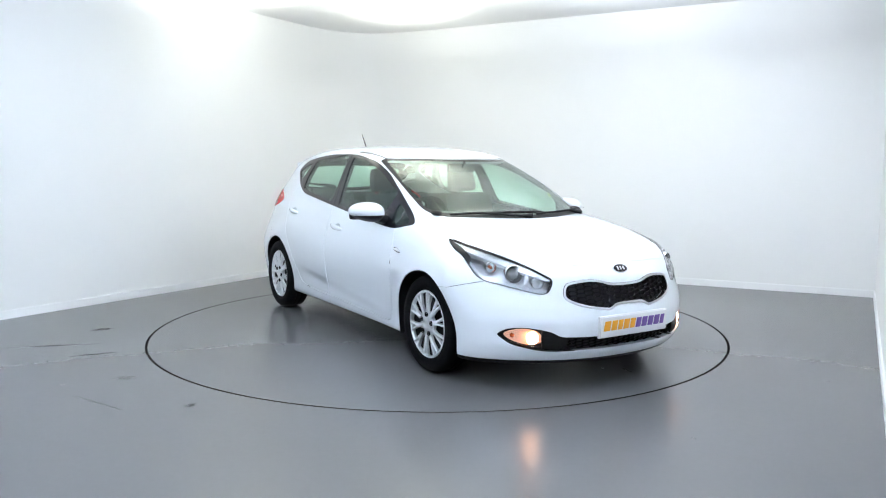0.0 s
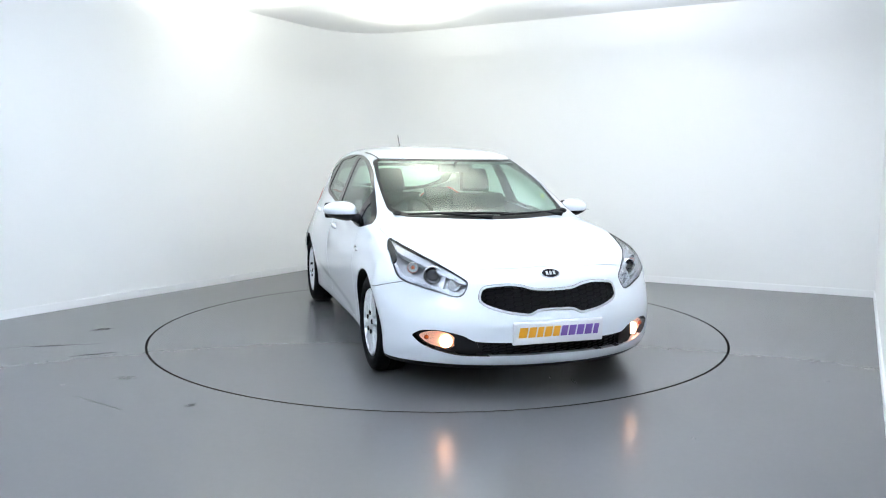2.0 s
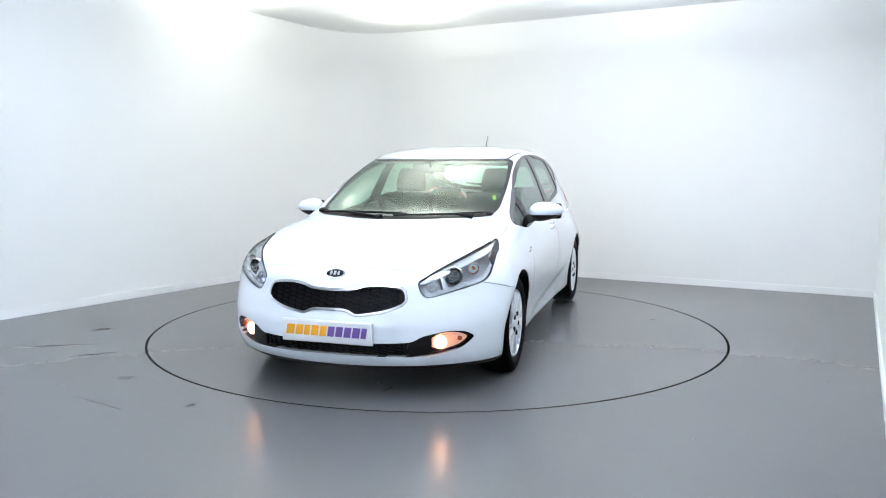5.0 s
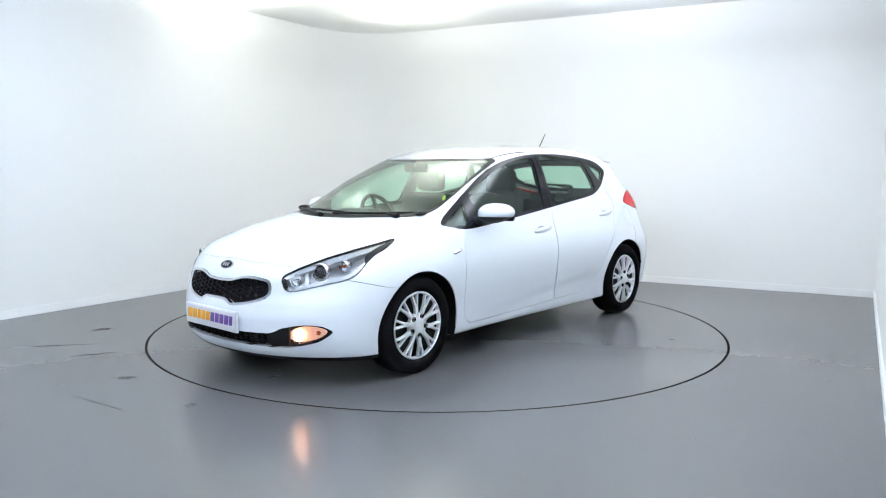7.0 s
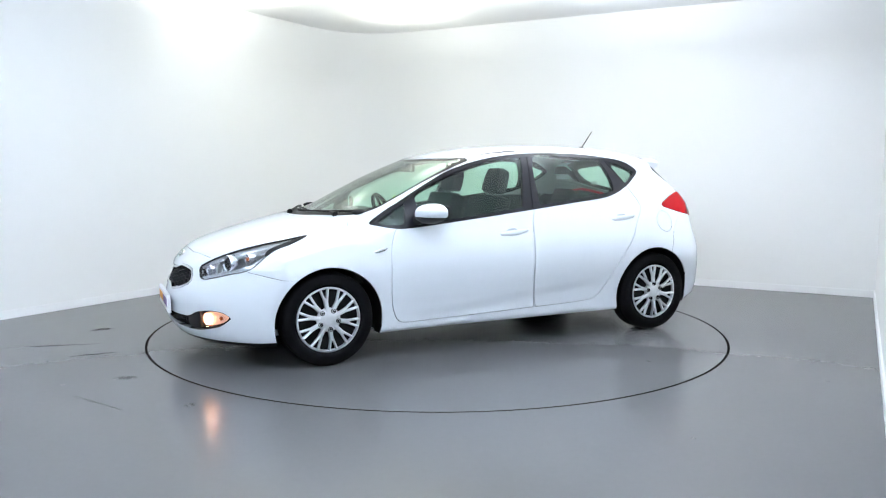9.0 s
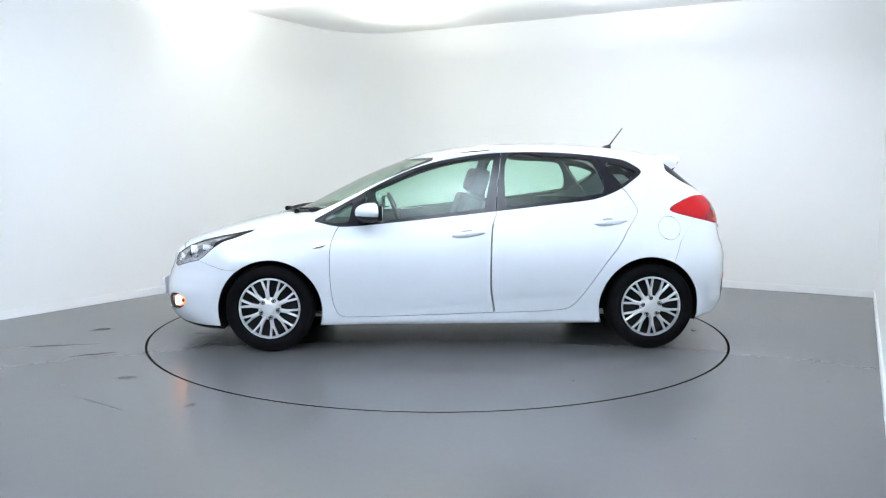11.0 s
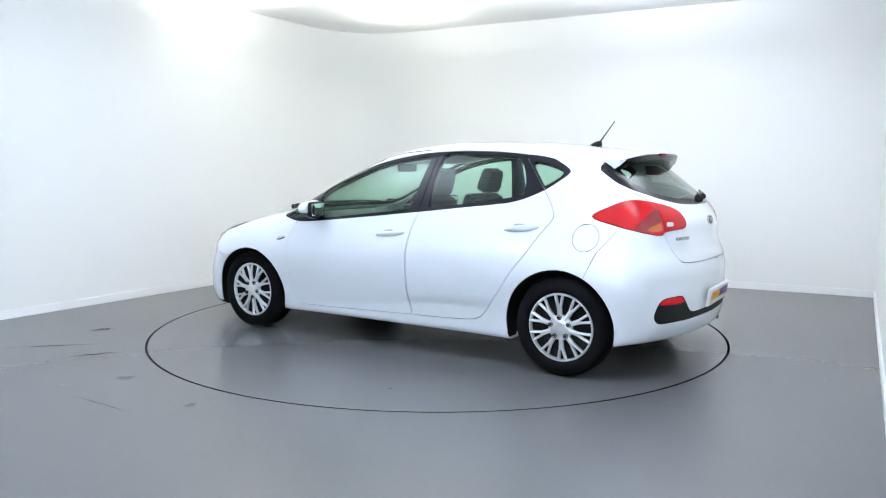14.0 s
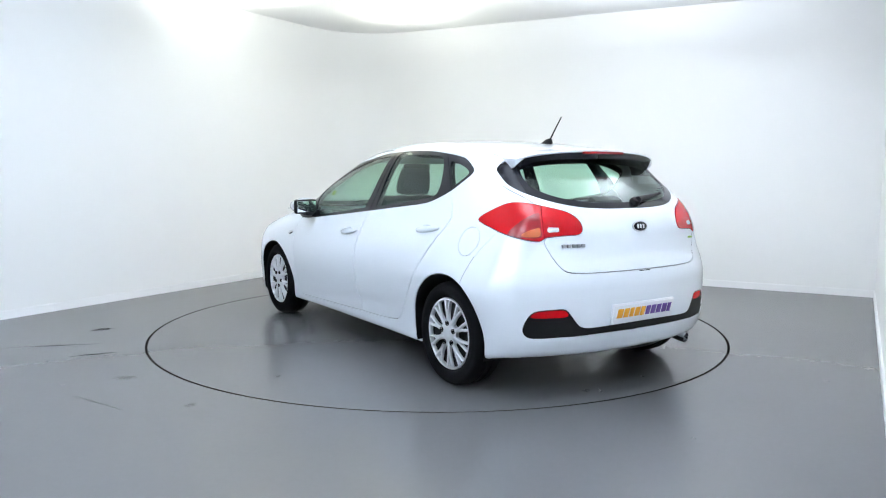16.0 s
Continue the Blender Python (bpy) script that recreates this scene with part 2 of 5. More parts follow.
TOP = [(2.45, 0.50), (2.25, 0.615), (2.16, 0.672), (2.05, 0.727), (1.86, 0.797), (1.62, 0.866), (1.39, 0.925), (1.25, 0.958), (1.15, 0.990),
       (0.93, 1.104), (0.70, 1.217), (0.474, 1.309), (0.30, 1.368), (0.025, 1.423), (-0.20, 1.446), (-0.45, 1.458), (-0.65, 1.458),
       (-0.86, 1.450), (-1.08, 1.434), (-1.3, 1.408), (-1.47, 1.380), (-1.56, 1.345), (-1.66, 1.265), (-1.92, 1.055), (-2.0, 0.975), (-2.2, 0.70)]
FRONT = [(0.12, 2.08), (0.18, 2.15), (0.23, 2.19), (0.30, 2.212), (0.40, 2.212), (0.48, 2.195), (0.56, 2.165), (0.64, 2.142), (0.70, 2.105), (0.8, 2.02)]
REAR = [(0.15, -1.87), (0.22, -1.96), (0.28, -2.02), (0.36, -2.045), (0.50, -2.05), (0.62, -2.05), (0.70, -2.035), (0.78, -2.005), (0.88, -1.985), (1.0, -1.97), (1.1, -1.94)]
WIDTH = [(-2.3, 0.80), (-2.0, 0.835), (-1.7, 0.872), (-1.3, 0.888), (-0.8, 0.888), (0.0, 0.887), (0.8, 0.890), (1.2, 0.895), (1.45, 0.900), (1.7, 0.893), (1.9, 0.862), (2.2, 0.79)]
SECTION = [(0.10, -0.09), (0.17, -0.055), (0.24, -0.040), (0.30, -0.036), (0.36, -0.030), (0.42, -0.020), (0.52, -0.006), (0.62, 0.0), (0.72, -0.002),
           (0.80, -0.008), (0.86, -0.018), (0.92, -0.036), (1.0, -0.07), (1.5, -0.40)]
BELT = [(2.2, 0.84), (1.0, 0.885), (0.6, 0.888), (0.19, 0.925), (-0.2, 0.965), (-0.6, 1.01), (-1.0, 1.07), (-1.3, 1.11), (-2.2, 1.12)]
LOW = [(-2.2, 0.26), (-1.75, 0.235), (-1.6, 0.21), (-0.95, 0.185), (1.0, 0.18), (1.6, 0.155), (2.3, 0.155)]


def body(x, y, z):
    """Signed distance, about, to the outer skin of the closed car body."""
    y = np.abs(y)
    zb = curve(x, BELT)
    zs = z - (zb - 0.93) * 0.55 * step(z, 0.55, 0.85)
    low = curve(x, WIDTH) + curve(zs, SECTION)
    up = 0.797 - 0.44 * (z - 0.94) - 0.04 * (z - 1.15) ** 2 - 0.012 * np.clip(x - 0.2, 0, 3) ** 2 - 0.10 * np.clip(-0.9 - x, 0, 3) ** 2
    side = -smax(-low, -up, 0.035)
    shift = (0.33 - 0.13 * step(x, 0.7, 1.5)) * step(x, -0.5, 0.5) - 0.25 * step(-x, 0.9, 1.5)
    lid = curve(x + shift * y * y, TOP) - (0.075 - 0.05 * step(x, 0.7, 1.4)) * y * y - 0.10 * y ** 4
    crease = 0.385 - 0.095 * x
    fs = y - side + 0.010 * step(crease - z, -0.006, 0.075) * step(x, -1.0, -0.45) * step(-x, -0.98, -0.5)
    ft = (z - lid) * (0.93 - 0.13 * step(x, 0.2, 0.5) * step(-x, -1.3, -1.1))
    ff = x - (curve(z, FRONT) - 0.36 * y * y - 0.32 * y ** 4)
    fr = (curve(z, REAR) + 0.26 * y * y + 0.15 * y ** 4) - x
    fb = curve(x, LOW) - z
    f = smax(fs, ft, 0.07)
    f = smax(f, ff, 0.08)
    f = smax(f, fr, 0.09)
    return smax(f, fb, 0.03)


def grad(fn, p, e=0.002):
    x, y, z = p.T
    g = np.stack([fn(x + e, y, z) - fn(x - e, y, z), fn(x, y + e, z) - fn(x, y - e, z), fn(x, y, z + e) - fn(x, y, z - e)], 1) / (2 * e)
    return g


def surface_net(fn, lo, hi, h, smooth=True):
    """Quads of the zero surface of fn on a grid, drawn onto the surface."""
    n = [int(math.ceil((b - a) / h)) + 1 for a, b in zip(lo, hi)]
    ax = [lo[i] + h * np.arange(n[i]) for i in range(3)]
    X, Y, Z = np.meshgrid(*ax, indexing="ij")
    F = fn(X, Y, Z)
    S = F < 0
    c = sum(S[i:n[0] - 1 + i, j:n[1] - 1 + j, k:n[2] - 1 + k].astype(int) for i in (0, 1) for j in (0, 1) for k in (0, 1))
    act = (c > 0) & (c < 8)
    idx = np.full(act.shape, -1)
    idx[act] = np.arange(act.sum())
    cells = np.argwhere(act)
    pts = np.zeros((len(cells), 3))
    cnt = np.zeros(len(cells))
    corner = [(i, j, k) for i in (0, 1) for j in (0, 1) for k in (0, 1)]
    for a in corner:
        for d in range(3):
            if a[d]:
                continue
            b = list(a)
            b[d] = 1
            fa = F[tuple((cells + np.array(a)).T)]
            fb = F[tuple((cells + np.array(b)).T)]
            hit = (fa < 0) != (fb < 0)
            t = np.where(hit, fa / np.where(hit, fa - fb, 1), 0)
            p = cells + np.array(a) + t[:, None] * (np.array(b) - np.array(a))
            pts += p * hit[:, None]
            cnt += hit
    pts = pts / cnt[:, None] * h + np.array(lo)
    if smooth:
        for _ in range(4):
            f = fn(*pts.T)
            g = grad(fn, pts)
            g2 = np.maximum((g * g).sum(1), 0.05)
            stepv = -(f / g2)[:, None] * g
            ln = np.linalg.norm(stepv, axis=1)
            pts += stepv * np.minimum(1, 0.6 * h / np.maximum(ln, 1e-9))[:, None]
    faces = []
    for d in range(3):
        u, v = (d + 1) % 3, (d + 2) % 3
        sl0, sl1 = [slice(1, n[i] - 1) for i in range(3)], [slice(1, n[i] - 1) for i in range(3)]
        sl0[d], sl1[d] = slice(0, n[d] - 1), slice(1, n[d])
        a, b = S[tuple(sl0)], S[tuple(sl1)]
        for flip in (False, True):
            e = np.argwhere((a & ~b) if not flip else (~a & b))
            if not len(e):
                continue
            base = e.copy()
            base[:, u] += 1
            base[:, v] += 1
            quad = []
            for du, dv in ((-1, -1), (0, -1), (0, 0), (-1, 0)):
                q = base.copy()
                q[:, u] += du
                q[:, v] += dv
                quad.append(idx[tuple(q.T)])
            q = np.stack(quad, 1)
            faces.append(q if not flip else q[:, ::-1])
    return pts, np.concatenate(faces)


# ---- cutting the body into panels ----
SKIN = 0.04


def smooth_ring(pts, n=5):
    """A closed rounded outline through the given points."""
    p = [Vector(q) for q in pts]
    out = []
    k = len(p)
    for i in range(k):
        a, b, c, d = p[i - 1], p[i], p[(i + 1) % k], p[(i + 2) % k]
        t1, t2 = (c - a) * 0.5, (d - b) * 0.5
        ln = (c - b).length
        if t1.length > ln:
            t1 = t1 * (ln / t1.length)
        if t2.length > ln:
            t2 = t2 * (ln / t2.length)
        for j in range(n):
            u = j / n
            out.append(b * (2 * u**3 - 3 * u * u + 1) + t1 * (u**3 - 2 * u * u + u) + c * (3 * u * u - 2 * u**3) + t2 * (u**3 - u * u))
    return out


def grown(ring, d):
    """The outline moved outwards by d."""
    area = sum(a.x * b.y - b.x * a.y for a, b in zip(ring, ring[1:] + ring[:1]))
    s = 1 if area > 0 else -1
    out = []
    for i, p in enumerate(ring):
        t = (ring[(i + 1) % len(ring)] - ring[i - 1])
        if t.length < 1e-9:
            out.append(p)
            continue
        t.normalize()
        out.append(p + Vector((t.y, -t.x)) * d * s)
    return out


R2 = math.sqrt(0.5)
WS = Vector((-0.89, 0, 0.456))
WN = Vector((0.456, 0, 0.89))
FRAMES = {
    "side": lambda u, v, w: (u, w, v),
    "front": lambda u, v, w: (w, u, v),
    "plan": lambda u, v, w: (u, v, w),
    "headlamp": lambda u, v, w: ((u + w) * R2, (w - u) * R2, v),
    "taillamp": lambda u, v, w: ((u - w) * R2, (u + w) * R2, v),
    "screen": lambda u, v, w: tuple(WS * v + WN * w + Vector((0, u, 0))),
}


def prism(ring, way, w0, w1, mirror=False):
    bm = bmesh.new()
    f = FRAMES[way]
    lo = [bm.verts.new(f(p.x, p.y, w0)) for p in ring]
    hi = [bm.verts.new(f(p.x, p.y, w1)) for p in ring]
    n = len(ring)
    bm.faces.new(lo)
    bm.faces.new(hi)
    for i in range(n):
        j = (i + 1) % n
        bm.faces.new((lo[i], lo[j], hi[j], hi[i]))
    if mirror:
        for v in bm.verts:
            v.co.y = -v.co.y
    bmesh.ops.triangulate(bm, faces=[f for f in bm.faces if len(f.verts) > 4])
    bmesh.ops.recalc_face_normals(bm, faces=bm.faces[:])
    me = bpy.data.meshes.new("cutter")
    bm.to_mesh(me)
    bm.free()
    return me


def boolean(a, b, op, solver):
    oa, ob = bpy.data.objects.new("work_a", a), bpy.data.objects.new("work_b", b)
    for o in (oa, ob):
        scene.collection.objects.link(o)
    md = oa.modifiers.new("cut", "BOOLEAN")
    md.operation, md.object, md.solver = op, ob, solver
    res = bpy.data.meshes.new_from_object(oa.evaluated_get(bpy.context.evaluated_depsgraph_get()))
    for o in (oa, ob):
        bpy.data.objects.remove(o)
    return res


def volume(me):
    bm = bmesh.new()
    bm.from_mesh(me)
    v = bm.calc_volume()
    bm.free()
    return v


def parted(a, b_in, b_out):
    """The part of mesh a inside one cutter and the rest of it outside another, checked by volume."""
    va = volume(a)
    for solver in ("MANIFOLD", "EXACT"):
        got, rest = boolean(a, b_in, "INTERSECT", solver), boolean(a, b_out, "DIFFERENCE", solver)
        vg, vr = volume(got), volume(rest)
        if abs(va - vg - vr) < 0.25 * min(vg, vr) + 0.0002:
            break
    return got, rest


def combine(a, b, op):
    """Boolean of two meshes, as a new mesh."""
    got, rest = parted(a, b, b)
    return got if op == "INTERSECT" else rest


def arrays(me):
    v = np.empty(len(me.vertices) * 3)
    me.vertices.foreach_get("co", v)
    n = np.empty(len(me.polygons) * 3)
    me.polygons.foreach_get("normal", n)
    c = np.empty(len(me.polygons) * 3)
    me.polygons.foreach_get("center", c)
    return v.reshape(-1, 3), n.reshape(-1, 3), c.reshape(-1, 3)


def unit_grad(p):
    g = grad(body, p, 0.004)
    return g / np.maximum(np.linalg.norm(g, axis=1), 1e-9)[:, None]


def finish(me, mats):
    """Even shading along the skin; mats: outside, inside low, inside high."""
    v, n, c = arrays(me)
    g = unit_grad(c)
    dot = (n * g).sum(1)
    me.materials.clear()
    for m in mats:
        me.materials.append(m)
    slot = np.zeros(len(n), dtype=np.int32)
    deep = np.abs(body(*c.T)) > SKIN * 0.6
    slot[deep & (dot < 0.2)] = 1
    slot[deep & (dot < 0.2) & (c[:, 2] > 1.02)] = min(2, len(mats) - 1)
    if len(mats) == 1:
        slot[:] = 0
    me.polygons.foreach_set("material_index", slot)
    me.shade_smooth()
    li = np.empty(len(me.loops), dtype=np.int32)
    me.loops.foreach_get("vertex_index", li)
    tot = np.empty(len(me.polygons), dtype=np.int32)
    me.polygons.foreach_get("loop_total", tot)
    pi = np.repeat(np.arange(len(tot)), tot)
    vg = unit_grad(v)
    sgn = np.where(dot[pi] < 0, -1.0, 1.0)
    fc = np.abs(body(*c.T))
    even = (np.abs(dot) > 0.7) & ((fc < 0.008) | deep)
    loopn = np.where(even[pi][:, None], vg[li] * sgn[:, None], n[pi])
    me.normals_split_custom_set(loopn.tolist())
    return me


def largest(polys):
    """The polygons of the largest connected island."""
    root = {}

    def find(a):
        while root.setdefault(a, a) != a:
            root[a] = root[root[a]]
            a = root[a]
        return a
    for p in polys:
        r0 = find(p[0])
        for i in p[1:]:
            root[find(i)] = r0
    count = {}
    for p in polys:
        k = find(p[0])
        count[k] = count.get(k, 0) + 1
    if not count:
        return polys
    best = max(count, key=count.get)
    return [p for p in polys if find(p[0]) == best]


def main_island(me):
    """A copy of a mesh with its largest island only."""
    polys = largest([list(p.vertices) for p in me.polygons])
    used = sorted({i for p in polys for i in p})
    ix = {a: k for k, a in enumerate(used)}
    out = bpy.data.meshes.new(me.name)
    out.from_pydata([me.vertices[i].co[:] for i in used], [], [[ix[i] for i in p] for p in polys])
    return out


def sheet(me, off, thick, material, name="sheet"):
    """The outer skin of a cut piece as a plate: moved by off along its normals, thick inwards."""
    v, n, c = arrays(me)
    g = unit_grad(c)
    keep = ((n * g).sum(1) > 0.6) & (np.abs(body(*c.T)) < 0.012)
    polys = largest([list(me.polygons[i].vertices) for i in np.flatnonzero(keep)])
    used = sorted({i for p in polys for i in p})
    if not used:
        return bpy.data.meshes.new(name)
    ix = {a: k for k, a in enumerate(used)}
    vg = unit_grad(v[used])
    outer, inner = v[used] + vg * off, v[used] + vg * (off - thick)
    m = len(used)
    edge = {}
    faces = []
    for p in polys:
        q = [ix[i] for i in p]
        faces.append(q)
        faces.append([i + m for i in reversed(q)])
        for a, b in zip(q, q[1:] + q[:1]):
            edge[(a, b)] = 1
    for a, b in edge:
        if (b, a) not in edge:
            faces.append([b, a, a + m, b + m])
    out = bpy.data.meshes.new(name)
    out.from_pydata(np.concatenate([outer, inner]).tolist(), [], faces)
    out.materials.append(material)
    v, n, c = arrays(out)
    out.shade_smooth()
    gl = unit_grad(v)
    li = np.empty(len(out.loops), dtype=np.int32)
    out.loops.foreach_get("vertex_index", li)
    tot = np.empty(len(out.polygons), dtype=np.int32)
    out.polygons.foreach_get("loop_total", tot)
    pi = np.repeat(np.arange(len(tot)), tot)
    dot = (n * unit_grad(c)).sum(1)
    sgn = np.where(dot[pi] < 0, -1.0, 1.0)
    loopn = np.where((np.abs(dot[pi]) > 0.6)[:, None], gl[li] * sgn[:, None], n[pi])
    out.normals_split_custom_set(loopn.tolist())
    return out


def skin_x(y, z, front=True):
    """Where the skin lies on the line of given y and z, from the front or the rear."""
    xs = np.linspace(1.2, 2.4, 600) if front else np.linspace(-1.2, -2.4, 600)
    f = body(xs, np.full_like(xs, y), np.full_like(xs, z))
    i = int(np.argmax(f > 0))
    return float(xs[i])


def skin_y(x, z):
    ys = np.linspace(0.4, 1.1, 700)
    f = body(np.full_like(ys, x), ys, np.full_like(ys, z))
    return float(ys[int(np.argmax(f > 0))])


def skin_z(x, y):
    zs = np.linspace(0.5, 1.6, 1100)
    f = body(np.full_like(zs, x), np.full_like(zs, y), zs)
    return float(zs[int(np.argmax(f > 0))])


# outlines: side view (x, z)
WINDOWS = [(1.020, 0.905), (0.908, 0.970), (0.757, 1.054), (0.608, 1.136), (0.406, 1.233), (0.202, 1.303), (0.0, 1.344), (-0.2, 1.370), (-0.4, 1.379),
           (-0.6, 1.379), (-0.797, 1.371), (-0.992, 1.352), (-1.149, 1.328), (-1.226, 1.295), (-1.289, 1.243), (-1.219, 1.181), (-1.138, 1.127), (-1.02, 1.075),
           (-0.902, 1.044), (-0.592, 1.008), (-0.204, 0.964), (0.186, 0.922), (0.576, 0.882), (0.733, 0.868), (0.853, 0.866), (0.979, 0.889)]
GLASS_FRONT = [(0.672, 1.078), (0.482, 1.176), (0.321, 1.240), (0.12, 1.299), (-0.08, 1.336), (-0.225, 1.348), (-0.235, 1.338), (-0.160, 0.998), (-0.15, 0.986), (0.225, 0.940), (0.59, 0.900), (0.62, 0.905)]
GLASS_SAIL = [(0.965, 0.908), (0.858, 0.972), (0.765, 1.026), (0.757, 1.016), (0.768, 0.972), (0.790, 0.897), (0.896, 0.892)]
GLASS_REAR = [(-0.336, 1.352), (-0.598, 1.353), (-0.795, 1.345), (-0.918, 1.331), (-0.962, 1.285), (-1.004, 1.185), (-1.000, 1.100), (-0.95, 1.085), (-0.787, 1.059), (-0.553, 1.027), (-0.312, 1.001), (-0.305, 1.010)]
GLASS_QUARTER = [(-1.032, 1.302), (-1.177, 1.275), (-1.246, 1.239), (-1.212, 1.2), (-1.139, 1.156), (-1.113, 1.181)]
DOOR_FRONT = [(0.849, 0.864), (0.88, 0.808), (0.903, 0.732), (0.908, 0.636), (0.905, 0.477), (0.891, 0.355), (0.866, 0.282), (0.835, 0.250), (0.776, 0.241), (0.379, 0.248),
              (-0.10, 0.262), (-0.212, 0.266), (-0.219, 0.272), (-0.198, 0.408), (-0.192, 0.488), (-0.194, 0.721), (-0.208, 0.871), (-0.231, 0.98), (0.2, 0.955), (0.6, 0.915), (0.80, 0.895)]
DOOR_REAR = [(-0.230, 0.272), (-0.24, 0.266), (-0.559, 0.275), (-0.713, 0.289), (-0.77, 0.314), (-0.826, 0.375), (-0.898, 0.476), (-1.006, 0.633), (-1.082, 0.728), (-1.163, 0.858), (-1.226, 0.944),
             (-1.233, 0.982), (-1.203, 1.043), (-1.145, 1.123), (-1.09, 1.15), (-0.6, 1.05), (-0.236, 0.99), (-0.214, 0.871), (-0.200, 0.721), (-0.198, 0.488), (-0.204, 0.408)]
# plan (x, y), front (y, z), windscreen (y, along the slope), lamps (across, z)
BONNET = [(2.056, 0.0), (2.052, 0.2), (2.03, 0.32), (2.005, 0.43), (1.965, 0.54), (1.90, 0.590), (1.837, 0.622), (1.713, 0.676), (1.573, 0.720), (1.432, 0.752), (1.30, 0.762), (1.18, 0.757), (1.155, 0.735),
          (1.14, 0.66), (1.20, 0.575), (1.30, 0.36), (1.35, 0.12), (1.355, 0.0)]
SCREEN = [(0.0, 0.249), (0.25, 0.285), (0.44, 0.36), (0.537, 0.425), (0.572, 0.435), (0.590, 0.40), (0.632, 0.02), (0.646, -0.32), (0.640, -0.40), (0.612, -0.49), (0.55, -0.58), (0.40, -0.672), (0.2, -0.75), (0.0, -0.772)]
HEADLAMP = [(0.479, 0.838), (0.605, 0.812), (0.735, 0.783), (0.862, 0.749), (0.989, 0.705), (1.068, 0.670), (1.114, 0.644), (1.119, 0.614), (1.100, 0.573), (1.065, 0.563), (0.984, 0.578), (0.856, 0.607), (0.754, 0.628),
            (0.692, 0.658), (0.641, 0.714), (0.587, 0.763), (0.529, 0.791)]
TAILLAMP = [(-0.513, 0.977), (-0.608, 1.038), (-0.691, 1.072), (-0.770, 1.077), (-0.877, 1.059), (-0.998, 1.029), (-1.059, 0.995), (-1.089, 0.953), (-1.090, 0.923), (-1.067, 0.906), (-0.958, 0.899), (-0.899, 0.891),
            (-0.870, 0.873), (-0.796, 0.882), (-0.703, 0.902), (-0.6, 0.934)]
GRILLE = [(0.0, 0.606), (0.112, 0.611), (0.189, 0.630), (0.266, 0.636), (0.375, 0.625), (0.407, 0.604), (0.419, 0.549), (0.389, 0.516), (0.294, 0.484), (0.172, 0.465), (0.147, 0.466), (0.096, 0.487), (0.0, 0.490)]
INTAKE = [(0.0, 0.322), (0.263, 0.322), (0.43, 0.326), (0.464, 0.334), (0.51, 0.358), (0.619, 0.380), (0.70, 0.374), (0.738, 0.350), (0.742, 0.337), (0.693, 0.291), (0.621, 0.266), (0.536, 0.248), (0.454, 0.245), (0.264, 0.247), (0.0, 0.250)]
TAILGATE = [(0.0, 0.703), (0.36, 0.702), (0.49, 0.707), (0.535, 0.728), (0.574, 0.792), (0.606, 0.868), (0.592, 0.90), (0.588, 1.06), (0.612, 1.10), (0.645, 1.145), (0.648, 1.21), (0.632, 1.262), (0.60, 1.32), (0.54, 1.36), (0.3, 1.372), (0.0, 1.375)]
BACKLIGHT = [(0.0, 1.041), (0.16, 1.041), (0.34, 1.051), (0.483, 1.079), (0.60, 1.128), (0.629, 1.165), (0.629, 1.21), (0.615, 1.262), (0.555, 1.312), (0.40, 1.345), (0.2, 1.355), (0.0, 1.357)]
REAR_BAND = [(0.0, 0.420), (0.1, 0.419), (0.276, 0.408), (0.399, 0.405), (0.449, 0.42), (0.498, 0.481), (0.530, 0.513), (0.60, 0.514), (0.677, 0.507), (0.714, 0.479), (0.739, 0.412), (0.723, 0.374), (0.685, 0.359), (0.522, 0.362), (0.25, 0.370), (0.0, 0.373)]


def both(half):
    """A whole outline from its half at positive u (first and last points on the middle line)."""
    return half + [(-u, v) for u, v in reversed(half[1:-1])]


def build_shell():
    def hollow(x, y, z):
        f = body(x, y, z)
        if f.ndim == 3:
            g = np.sqrt(sum(d * d for d in np.gradient(f, 0.0219)))
        else:
            g = np.linalg.norm(grad(body, np.stack([x, y, z], 1)), axis=1)
        f = f / np.clip(g, 0.6, 2.5)
        return np.maximum(f, -(f + SKIN))
    p, q = surface_net(hollow, (-2.2, -1.0, 0.1), (2.34, 1.0, 1.54), 0.0219)
    me = bpy.data.meshes.new("shell")
    me.from_pydata(p.tolist(), [], q.tolist())
    return me


car = tagged(new("car"), "white five-door hatchback parked on the turntable", "car")
INSIDE = [PAINT, CABIN, LINING]
PIECES = {}


def take(name, ring, way, w0, w1, gap=0.0025, mirror=False):
    """Cuts a piece out of the shell, leaving a narrow joint round it."""
    global shell
    PIECES[name], shell = parted(shell, prism(grown(ring, -gap), way, w0, w1, mirror), prism(grown(ring, gap), way, w0, w1, mirror))
    return PIECES[name]


def split(piece, ring, way, w0, w1, mirror=False, gap=0.0):
    """What of a piece lies inside an outline, and the rest."""
    return parted(piece, prism(grown(ring, -gap), way, w0, w1, mirror), prism(grown(ring, gap), way, w0, w1, mirror))


shell = build_shell()
# wheel openings
for ax, az, ar in ((1.318, 0.287, 0.355), (-1.308, 0.305, 0.352)):
    ring = [Vector((ax + ar * math.cos(a), az + ar * math.sin(a))) for a in np.linspace(0, 2 * math.pi, 96, endpoint=False)]
    for mir in (False, True):
        shell = combine(shell, prism(ring, "side", 0.50, 1.2, mir), "DIFFERENCE")

